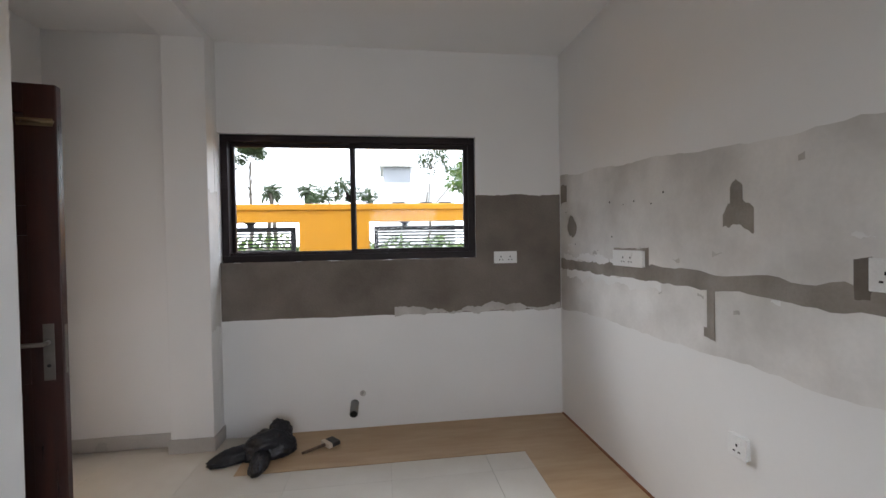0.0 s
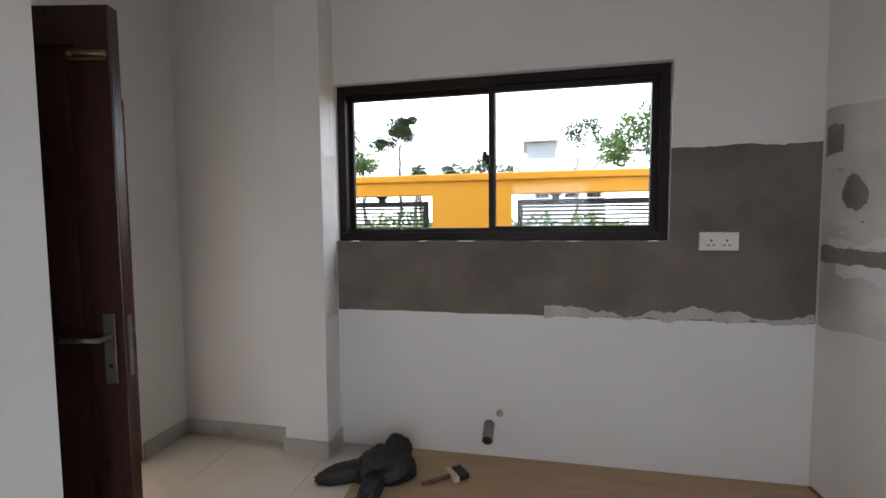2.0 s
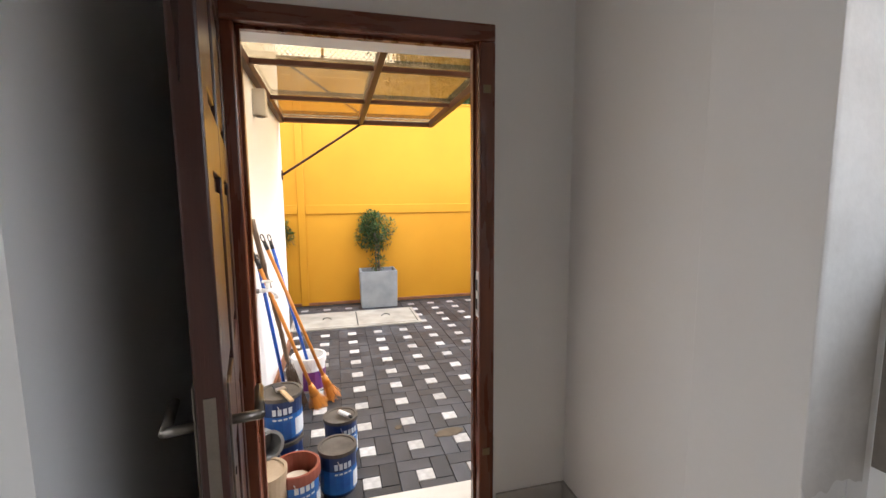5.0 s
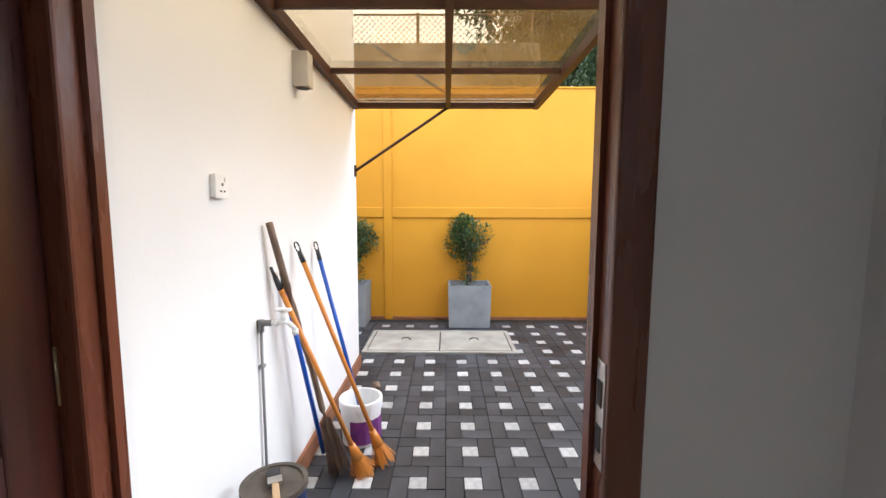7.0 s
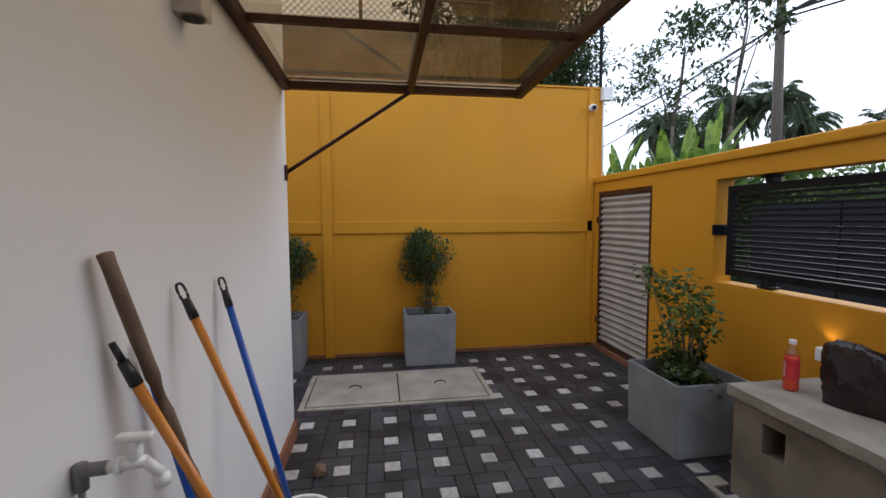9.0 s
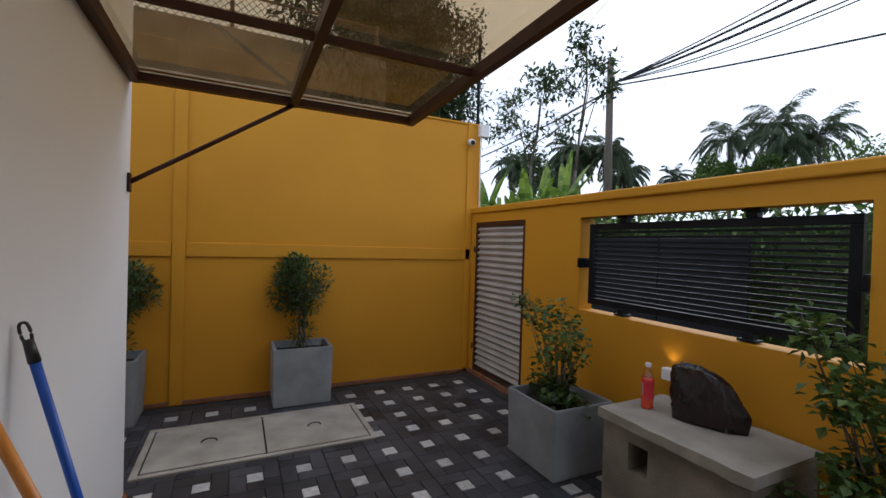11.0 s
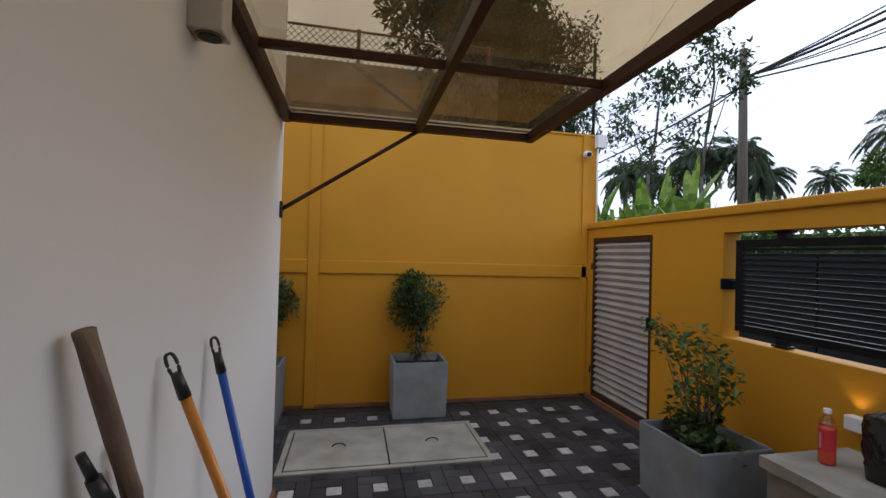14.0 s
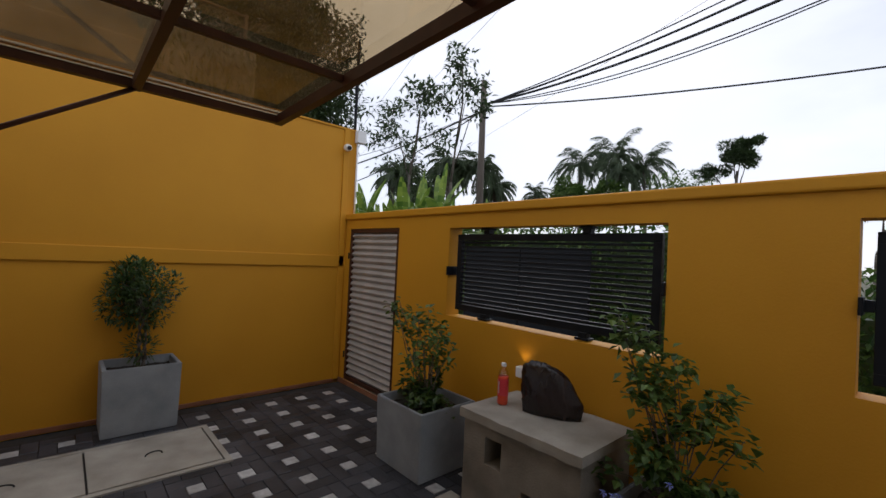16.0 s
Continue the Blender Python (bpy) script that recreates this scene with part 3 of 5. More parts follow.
for i in range(len(prof) - 1):
    bm.faces.new((bm.verts[2 * i], bm.verts[2 * i + 1], bm.verts[2 * i + 3], bm.verts[2 * i + 2]))
rib_me = mesh_of("rib", bm, M_GATE)
for i in range(ribs):
    rib = new("rib", rib_me)
    rib.parent = gate
    rib.location = (0, 0, 0.045 + i * rib_h)
part("backing_sheet", boxes((0.045, GW - 0.045, 0.014, 0.018, 0.045, GH - 0.045)), M_GATE, gate)
lock = part("lock_box", boxes((GW - 0.05, GW + 0.03, -0.045, -0.02, 0.9, 1.0), bevel=0.004), M_IRON, gate, "black steel lock box")
part("latch_bar", tubes(((GW - 0.16, -0.035, 0.95), (GW - 0.03, -0.035, 0.95), 0.008), ((GW - 0.15, -0.035, 0.95), (GW - 0.19, -0.05, 0.93), 0.006), n=8), M_STEEL, lock, smooth=True)
for z in (0.25, 1.4):
    part("hinge", tubes(((-0.005, -0.03, z), (-0.005, -0.03, z + 0.07), 0.009)), M_IRON, gate, smooth=True)


# grilles in the wall openings
def grille(x0, x1):
    g = thing("grille", pose(x0 + 0.05, 4.825, OZ0 + 0.055), "black steel grille of level slats in the wall opening", "grille", "grilles in the yellow wall")
    w, h = x1 - x0 - 0.1, OZ1 - OZ0 - 0.11
    part("grille_frame", boxes((0, w, -0.02, 0.02, 0, 0.05), (0, w, -0.02, 0.02, h - 0.05, h), (0, 0.05, -0.02, 0.02, 0.05, h - 0.05), (w - 0.05, w, -0.02, 0.02, 0.05, h - 0.05), bevel=0.003), M_IRON, g)
    n = 15
    me = mesh_of("slat", boxes((0.05, w - 0.05, -0.012, 0.012, -0.0085, 0.0085), bevel=0.002), M_IRON)
    for i in range(n):
        s = new("slat", me)
        s.parent = g
        s.location = (0, 0, 0.05 + (h - 0.1) * (i + 0.5) / n)
    for fx in (0.2, 0.72):
        for z, dz in ((-0.05, 0.05), (h, 0.05)):
            part("bracket", boxes((w * fx - 0.03, w * fx + 0.03, -0.03, 0.03, z, z + dz), (w * fx - 0.05, w * fx + 0.05, -0.04, 0.04, z if z < 0 else z + 0.035, z + 0.015 if z < 0 else z + dz), bevel=0.004), M_IRON, g)
    for x in (-0.045, w):
        part("bracket", boxes((x, x + 0.045, -0.03, 0.03, h * 0.47, h * 0.55), bevel=0.004), M_IRON, g)
        part("bracket", boxes((x - 0.004 if x < 0 else x + 0.03, x + 0.012 if x < 0 else x + 0.049, -0.1, 0.03, h * 0.45, h * 0.57), bevel=0.004), M_IRON, g)
    return g


for a, b in OPENINGS:
    grille(a, b)

# canopy on the house wall
canopy = thing("canopy", pose(0, 0, 0), "brown steel canopy with brown tinted sheets on the house wall", "canopy")


def can_z(x):
    return 2.342 + (x + 5.325) * 0.012


def bar(x0, x1, y0, y1, dz0, dz1):
    """A bar that follows the slope of the canopy along x."""
    bm = boxes((x0, x1, y0, y1, 0, 1), bevel=0)
    for v in bm.verts:
        v.co.z = can_z(v.co.x) + (dz0 if v.co.z < 0.5 else dz1)
    return bm


XR = (-5.325, -4.43, -3.52, -2.69)
for y0, y1 in ((1.672, 1.715), (2.475, 2.515), (3.235, 3.28)):
    part("rafter", bar(-5.325, -2.39, y0, y1, 0.0, 0.06), M_CANOPY, canopy)
for x in XR:
    for y0, y1 in ((1.715, 2.475), (2.515, 3.235)):
        part("crossbar", bar(x - (0.0 if x == XR[0] else 0.013), x + (0.045 if x == XR[0] else 0.013), y0, y1, 0.004 if x == XR[0] else 0.024, 0.056), M_CANOPY, canopy)
for x0, x1 in zip(XR, XR[1:] + (-2.39,)):
    for y0, y1 in ((1.69, 2.495), (2.495, 3.26)):
        sheet = part("sheet", bar(x0 + 0.002, x1 - 0.002, y0 + 0.002, y1 - 0.002, 0.062, 0.067), M_TINT, canopy, "brown tinted translucent sheet")
part("edge_strip", bar(-5.32, -5.285, 1.69, 3.26, 0.07, 0.082), M_ALU, canopy, "bright aluminium strip")
part("edge_strip", bar(-5.28, -5.272, 1.72, 3.23, 0.046, 0.054), M_ALU, canopy, "bright aluminium strip")
part("brace", tubes(((-5.33, 1.672, 1.81), (-5.3, 2.495, 2.352), 0.013)), M_CANOPY, canopy, smooth=True)
part("brace_foot", boxes((-5.345, -5.3, 1.67, 1.685, 1.76, 1.86), bevel=0.003), M_CANOPY, canopy)

# fittings on the house wall
lamp = thing("wall_lamp", pose(-3.87, 1.67, 2.135), "beige up and down wall lamp, switched off", "lamp")
part("housing", boxes((-0.043, 0.043, 0.0, 0.085, 0, 0.18), bevel=0.004), material("beige_lamp_paint", (0.5, 0.46, 0.4), (0.58, 0.54, 0.47), 0.4, 8, 200, 0.05), lamp)
part("lens_ring", tubes(((0, 0.043, -0.004), (0, 0.043, 0.004), 0.036), n=20), M_BRASS, lamp)
part("lens", tubes(((0, 0.043, -0.006), (0, 0.043, -0.0045), 0.029), n=20), M_HOLE, lamp)


def socket(m, gangs, label, w=0.147, h=0.086, switch=True):
    """Face along -y, origin at the middle of the back."""
    s = thing("socket", m, label, "socket")
    w = 0.086 if gangs == 1 else w
    part("backbox", boxes((-w / 2 + 0.003, w / 2 - 0.003, -0.014, 0, -h / 2 + 0.003, h / 2 - 0.003)), M_PLASTIC, s)
    part("faceplate", boxes((-w / 2, w / 2, -0.022, -0.014, -h / 2, h / 2), bevel=0.002), M_PLASTIC, s)
    for g in range(gangs):
        cx = 0 if gangs == 1 else (-0.036 + 0.072 * g)
        part("pin_hole", boxes((cx - 0.004, cx + 0.004, -0.0235, -0.0218, 0.0, 0.01)), M_HOLE, s)
        for d in (-0.012, 0.012):
            part("pin_hole", boxes((cx + d - 0.005, cx + d + 0.005, -0.0235, -0.0218, -0.022, -0.016)), M_HOLE, s)
        if switch:
            part("rocker", boxes((cx + 0.012, cx + 0.022, -0.027, -0.022, 0.014, 0.03), bevel=0.001), M_PLASTIC, s)
    return s


socket(pose(-3.03, 1.67, 1.575, 0, 0, 180), 1, "white single socket on the outer house wall")
socket(pose(0.925, 3.216, 1.417), 2, "white double socket on dark cement", w=0.18, h=0.092)
socket(pose(1.376, 2.26, 1.432, 0, 0, -90), 2, "white double socket over the cement chase", w=0.29, h=0.092)
socket(pose(1.376, 0.975, 1.43, 0, 0, -90), 2, "white double socket over the cement chase", w=0.16, h=0.095)
socket(pose(1.38, 1.515, 0.72, 0, 0, -90), 1, "white single socket low on the white wall")
sw = thing("light_switch", pose(-1.3, 1.525, 1.625, 0, 0, 90), "white light switch on the wall beside the door", "switch")
part("faceplate", boxes((-0.043, 0.043, -0.012, 0, -0.043, 0.043), bevel=0.003), M_PLASTIC, sw)
part("rocker", boxes((-0.03, 0.03, -0.017, -0.012, -0.03, 0.03), bevel=0.002), M_PLASTIC, sw)

tap = thing("garden_tap", pose(-3.305, 1.67, 1.0), "white plastic tap on a grey wall pipe", "tap")
M_PVC = material("grey_plastic_pipe", (0.16, 0.16, 0.16), (0.22, 0.22, 0.22), 0.45, 8, 120, 0.1)
part("pipe", tubes(((0.0, 0.014, -0.998), (0.0, 0.014, 0.0), 0.0062)), M_PVC, tap, "grey plastic pipe", smooth=True)
part("elbow", tubes(((0.0, 0.014, 0.0), (-0.005, 0.06, 0.0), 0.014), ((0.0, 0.014, -0.04), (0.0, 0.014, 0.014), 0.013)), M_PVC, tap, smooth=True)
part("clip", boxes((-0.016, 0.016, 0.0, 0.024, -0.2, -0.186), bevel=0.003), M_PVC, tap)
body = part("tap_body", tubes(((-0.005, 0.06, 0.0), (-0.012, 0.13, 0.004), 0.012), ((-0.008, 0.075, 0), (-0.009, 0.085, 0), 0.017), ((-0.012, 0.11, 0.0), (-0.012, 0.11, 0.05), 0.013), ((-0.012, 0.125, 0.004), (-0.02, 0.155, -0.03), 0.011), ((-0.02, 0.155, -0.03), (-0.02, 0.157, -0.055), 0.014)), M_PLASTIC, tap, smooth=True)
part("tap_lever", boxes((-0.024, 0.0, 0.075, 0.145, 0.05, 0.064), bevel=0.005), M_PLASTIC, body)

def bag_mesh(size, seed, peak=0.0, crease=1.0):
    bm = bmesh.new()
    bmesh.ops.create_icosphere(bm, subdivisions=5, radius=1)
    for v in bm.verts:
        p = v.co.copy()
        k = 1 + 0.2 * crease * noise.noise(p * 1.7 + Vector((seed, 0, 0))) + crease * (0.12 * abs(noise.noise(p * 4.1 + Vector((0, seed, 0)))) + 0.13 * abs(noise.noise(Vector((p.x * 5 + seed, p.y * 3, p.z * 10 + p.x * 5)))) + 0.03 * noise.noise(p * 9 + Vector((0, 0, seed))))
        v.co = Vector((p.x * size[0] * k, p.y * size[1] * k, max(-0.35, p.z) * size[2] * k))
        v.co.x -= peak * max(0, v.co.z) * 0.6
    low = min(v.co.z for v in bm.verts)
    for v in bm.verts:
        v.co.z -= low
        if v.co.z < size[2] * 0.12:
            v.co.z = 0
    return bm


# broom sticks, plank and brooms against the wall
M_ORANGE = material("orange_plastic_tube", (0.55, 0.19, 0.02), (0.66, 0.26, 0.04), 0.35, 8, 120, 0.03)
M_BLUE = material("blue_plastic_tube", (0.01, 0.075, 0.42), (0.015, 0.1, 0.5), 0.35, 8, 120, 0.03)
M_BLACKP = material("black_plastic", (0.015, 0.015, 0.016), (0.03, 0.03, 0.032), 0.4, 8, 120, 0.05)
M_PLANK = material("weathered_brown_wood", (0.11, 0.07, 0.045), (0.23, 0.16, 0.11), 0.8, 7, 60, 0.5, stretch=(5, 5, 1))
M_BRISTLE = leafy("orange_bristle", (0.6, 0.2, 0.02), (0.8, 0.36, 0.06), 0.2)


def broom(top, foot, mat, label, head=True, loop=True):
    a, b = Vector(foot), Vector(top)
    m = Matrix.Translation(a) @ (b - a).to_track_quat("Z", "Y").to_matrix().to_4x4()
    length = (b - a).length
    br = thing("broom", m, label, "broom", "brooms against the wall")
    part("handle", tubes(((0, 0, 0.1), (0, 0, length - 0.11), 0.0125), n=14), mat, br, smooth=True)
    part("grip", tubes(((0, 0, length - 0.115), (0, 0, length - 0.05), 0.015, 0.012), n=14), M_BLACKP, br, "black plastic grip", smooth=True)
    bm = sweep(bmesh.new(), [(0, 0.0105 * math.copysign(abs(math.sin(2 * math.pi * k / 24)) ** 0.6, math.sin(2 * math.pi * k / 24)), length - 0.03 + 0.028 * math.cos(2 * math.pi * k / 24)) for k in range(25)], 0.0042, 8)
    if loop:
        part("hanging_loop", bm, M_BLACKP, br, "black plastic loop", smooth=True)
    else:
        bm.free()
        part("grip_end", tubes(((0, 0, length - 0.05), (0, 0, length), 0.009, 0.007), n=10), M_BLACKP, br, "black plastic grip end", smooth=True)
    if head:
        part("head", tubes(((0, 0, 0.1), (0, 0, 0.2), 0.035, 0.018), n=14), mat, br, smooth=True)
        rng = random.Random(label)
        bm = bmesh.new()
        for k in range(220):
            an, r = rng.uniform(0, 6.28), 0.03 * math.sqrt(rng.random())
            o = Vector((r * math.cos(an), r * math.sin(an), 0.11))
            e = Vector((o.x * 2.6, o.y * 2.6, rng.uniform(-0.02, 0.02)))
            s = Vector((math.sin(an), -math.cos(an), 0)) * 0.0016
            bm.faces.new([bm.verts.new(p) for p in (o - s, o + s, e + s, e - s)])
        part("bristles", bm, M_BRISTLE, br, "orange bristles")
    return br


broom((-3.737, 1.69, 1.315), (-3.88, 2.12, 0.02), M_ORANGE, "orange-handled broom with orange bristles leaning on the wall")
broom((-3.415, 1.69, 1.228), (-3.77, 2.02, 0.02), M_ORANGE, "orange-handled broom with black grip leaning on the wall", loop=False)
broom((-4.07, 1.69, 1.288), (-4.13, 1.96, 0.1), M_BLUE, "blue-handled mop standing in a white bucket", head=False)
broom((-3.53, 1.69, 1.2), (-3.82, 1.8, 0.01), M_BLUE, "blue-handled mop leaning on the wall", head=False)
pa, pb = Vector((-3.81, 1.88, 0.0)), Vector((-3.38, 1.697, 1.462))
plank = thing("plank", Matrix.Translation(pa) @ (pb - pa).to_track_quat("Z", "Y").to_matrix().to_4x4(), "weathered timber-handled straw broom leaning on the wall", "broom")
plank.name = "straw_broom"
part("handle", sweep(bmesh.new(), [(0.002 * math.sin(i * 1.3), 0.002 * math.cos(i * 0.9), 0.02 + 1.48 * i / 14) for i in range(15)], 0.0165, 10), M_PLANK, plank, smooth=True)
bm = bmesh.new()
rngs = random.Random(6)
for k in range(160):
    an, r = rngs.uniform(0, 6.28), rngs.uniform(0.01, 0.03)
    tube(bm, (r * math.cos(an), r * math.sin(an), rngs.uniform(0.3, 0.4)), (r * 2.2 * math.cos(an), r * 2.2 * math.sin(an), 0.01), 0.0012, n=3, cap=False)
part("straw", bm, M_PLANK, plank, "brown straw bristles")
cone = thing("dry_leaf", pose(-4.88, 1.91, 0.002), "curled dry brown leaf on the paving", "leaf")
part("blade", bag_mesh((0.045, 0.035, 0.04), 21.0), M_PLANK, cone, smooth=True)


# paint tins and buckets
M_TIN = material("dark_blue_tin", (0.008, 0.02, 0.075), (0.014, 0.035, 0.13), 0.3, 6, 100, 0.05)
M_LABEL = material("blue_paper_label", (0.013, 0.08, 0.3), (0.022, 0.14, 0.42), 0.4, 14, 100, 0.02)
M_PALELAB = material("pale_paper_label", (0.5, 0.56, 0.62), (0.62, 0.66, 0.7), 0.45, 14, 100, 0.02)
M_RED = material("red_brown_paint", (0.2, 0.05, 0.03), (0.28, 0.075, 0.045), 0.45, 8, 100, 0.1)
M_DUST = material("dusty_dark_lid", (0.035, 0.028, 0.023), (0.12, 0.1, 0.08), 0.7, 9, 100, 0.4)
M_CREAM = material("cream_plastic_lid", (0.6, 0.52, 0.42), (0.7, 0.62, 0.52), 0.5, 9, 100, 0.1)
M_TAN = material("dirty_tan_plastic", (0.3, 0.22, 0.14), (0.42, 0.32, 0.22), 0.6, 9, 100, 0.2)
M_PURPLE = material("purple_print", (0.11, 0.03, 0.16), (0.2, 0.04, 0.2), 0.4, 16, 100, 0.02)


def arc_band(r, a0, a1, z0, z1, n=14):
    bm = bmesh.new()
    vs = [[bm.verts.new((r * math.cos(radians(a0 + (a1 - a0) * i / n)), r * math.sin(radians(a0 + (a1 - a0) * i / n)), z)) for z in (z0, z1)] for i in range(n + 1)]
    for p, q in zip(vs, vs[1:]):
        bm.faces.new((p[0], q[0], q[1], p[1]))
    return bm


def tin(m, r, h, body_mat, label, lid_mat=None, inside=None, turn=0, band_mat=None, rim_mat=None, bars=True, name="paint_tin", cat="paint tin"):
    t = thing(name, m, label, cat, "tins and buckets by the door")
    if lid_mat:
        part("shell", lathe([(r * 0.93, 0), (r, h * 0.92), (r * 1.03, h * 0.925), (r * 1.03, h)]), body_mat, t, smooth=False)
        part("lid", lathe([(r * 1.05, h - 0.012), (r * 1.05, h + 0.008), (r * 0.9, h + 0.008), (r * 0.88, h + 0.002), (0.01, h + 0.002)]), lid_mat, t, "dusty lid")
    else:
        part("shell", lathe([(r * 0.92, 0), (r, h * 0.9), (r * 1.04, h * 0.9), (r * 1.04, h), (r * 0.95, h), (r * 0.88, h * 0.3), (0.01, h * 0.3)]), body_mat, t)
        part("rim", lathe([(r * 1.06, h - 0.05), (r * 1.07, h - 0.004), (r * 1.05, h + 0.003), (r * 0.94, h + 0.003), (r * 0.84, h * 0.4), (0.01, h * 0.4)], base=False), rim_mat or body_mat, t)
    if inside:
        part("content", tubes(((0.01, 0, h * 0.4), (0.01, 0, h * 0.74), r * 0.58), n=24), inside, t)
    if band_mat:
        part("label_band", arc_band(r * 1.004, turn, turn + 300, h * 0.08, h * 0.62), band_mat, t, "printed label")
    if bars:
        part("label_panel", arc_band(r * 1.01, turn + 120, turn + 165, h * 0.12, h * 0.5), M_PALELAB, t)
        for z0, z1 in ((0.66, 0.8), (0.54, 0.58)):
            for k in range(4):
                part("lettering", arc_band(r * 1.014, turn + 60 + k * 14, turn + 70 + k * 14, h * z0, h * z1, 4), M_PALELAB, t)
    bm = bmesh.new()
    sweep(bm, [(r * 1.06 * math.cos(math.pi * k / 12), r * 0.35 * math.sin(math.pi * k / 12), h * 0.88 - r * math.sin(math.pi * k / 12)) for k in range(13)], 0.0025)
    part("bail_handle", bm, M_STEEL, t, "thin wire handle")
    return t


tin(pose(-2.80, 2.16, 0.002), 0.098, 0.235, M_TIN, "dark blue paint tin with a dusty lid", M_DUST, turn=-70, band_mat=M_LABEL)
tin(pose(-3.12, 2.18, 0.002), 0.098, 0.235, M_TIN, "dark paint tin with brushes on its lid", M_DUST, turn=-50, band_mat=M_LABEL)
tin(pose(-2.66, 1.96, 0.002), 0.11, 0.25, M_LABEL, "open blue paint tub with a red-brown rim", None, M_CREAM, turn=-60, rim_mat=M_RED, bars=True)
tin(pose(-2.96, 1.86, 0.002), 0.112, 0.245, M_TIN, "blue paint tin under another tin", M_DUST, turn=-60, band_mat=M_LABEL)
tin(pose(-2.96, 1.865, 0.258), 0.112, 0.245, M_TIN, "blue paint tin stacked on another tin", M_DUST, turn=-75, band_mat=M_LABEL)
tin(pose(-4.13, 1.94, 0.002), 0.13, 0.28, M_PLASTIC, "white plastic bucket with purple print", None, None, turn=-20, band_mat=M_PURPLE, bars=False, rim_mat=M_PLASTIC, name="bucket", cat="bucket")
tin(pose(-2.56, 1.83, 0.002), 0.1, 0.3, M_TAN, "tan bucket with dried paint on its lid", M_TAN, bars=False, name="bucket", cat="bucket")
fallen = thing("fallen_tin", pose(-2.78, 1.78, 0.34, 0, 78, 30), "grey paint pot lying on its side on the tins", "paint tin")
part("shell", lathe([(0.06, 0), (0.065, 0.13), (0.07, 0.13), (0.07, 0.14), (0.055, 0.14), (0.05, 0.03), (0.01, 0.03)]), M_PVC, fallen)
brush = thing("paint_brush", pose(-2.93, 1.88, 0.513, 0, 0, 25), "wooden paint brush lying on a tin", "brush")
part("handle", boxes((0.0, 0.15, -0.012, 0.012, 0, 0.014), bevel=0.004), material("pale_wood", (0.42, 0.28, 0.15), (0.52, 0.36, 0.21), 0.55, 8, 80, 0.2, stretch=(1, 6, 6)), brush)
part("ferrule", boxes((-0.04, 0.0, -0.025, 0.025, 0, 0.015), bevel=0.002), M_STEEL, brush)
part("bristles", boxes((-0.1, -0.04, -0.024, 0.024, 0.001, 0.013), bevel=0.003), M_BLACKP, brush)
box_pack = thing("tube_pack", pose(-3.1, 2.2, 0.246, 0, 0, 40), "small white tube lying on a tin lid", "tube")
part("tube", tubes(((-0.04, 0, 0.014), (0.05, 0, 0.014), 0.013)), M_PLASTIC, box_pack, smooth=True)
part("cap", tubes(((0.05, 0, 0.014), (0.07, 0, 0.014), 0.009)), M_BLACKP, box_pack, smooth=True)

# dried mud on the pavers
M_MUD = material("dried_brown_mud", (0.075, 0.055, 0.035), (0.13, 0.1, 0.065), 0.9, 14, 120, 0.5)


def mud(x, y, rx, ry, turn, seed):
    """A thin uneven smear lying on the paving."""
    m = thing("mud_stain", pose(x, y, 0.002, 0, 0, turn), "dried brown mud smear on the charcoal pavers", "stain")
    bm = bmesh.new()
    ring = []
    for k in range(28):
        an = 2 * math.pi * k / 28
        q = 1 + 0.3 * noise.noise(Vector((math.cos(an) * 2 + seed, math.sin(an) * 2, 0)))
        ring.append((rx * q * math.cos(an), ry * q * math.sin(an)))
    low = [bm.verts.new((u, v, 0)) for u, v in ring]
    top = [bm.verts.new((u * 0.9, v * 0.9, 0.003)) for u, v in ring]
    for k in range(28):
        bm.faces.new((low[k], low[(k + 1) % 28], top[(k + 1) % 28], top[k]))
    bm.faces.new(top)
    part("smear", bm, M_MUD, m)
    return m


mud(-3.168, 2.879, 0.05, 0.108, 12, 3.0)
mud(-3.313, 2.559, 0.025, 0.03, 40, 8.0)

# manhole slab
slab = thing("manhole_cover", pose(-6.11, 2.42, 0.0), "pair of grey concrete manhole covers with wire lifting rings", "manhole cover")
part("pit", boxes((-0.34, 0.34, -0.76, 0.76, -0.01, 0.002)), M_SAND, slab, "dark joint")
part("surround", boxes((-0.38, -0.338, -0.8, 0.8, -0.01, 0.013), (0.338, 0.38, -0.8, 0.8, -0.01, 0.013), (-0.338, 0.338, -0.8, -0.758, -0.01, 0.013), (-0.338, 0.338, 0.758, 0.8, -0.01, 0.013), bevel=0.003), M_CONC, slab, "pale mortar surround")
for y0, y1 in ((-0.747, -0.006), (0.006, 0.747)):
    cover = part("cover", boxes((-0.326, 0.326, y0, y1, 0.002, 0.016), bevel=0.004), M_CONC, slab)
    bm = bmesh.new()
    for k in range(12):
        p, q = math.pi * k / 12, math.pi * (k + 1) / 12
        tube(bm, (0.02 * math.sin(p), (y0 + y1) / 2 + 0.05 * math.cos(p), 0.02 + 0.03 * math.sin(p)), (0.02 * math.sin(q), (y0 + y1) / 2 + 0.05 * math.cos(q), 0.02 + 0.03 * math.sin(q)), 0.005, n=6)
    part("lifting_ring", bm, M_IRON, cover, "bent wire ring")


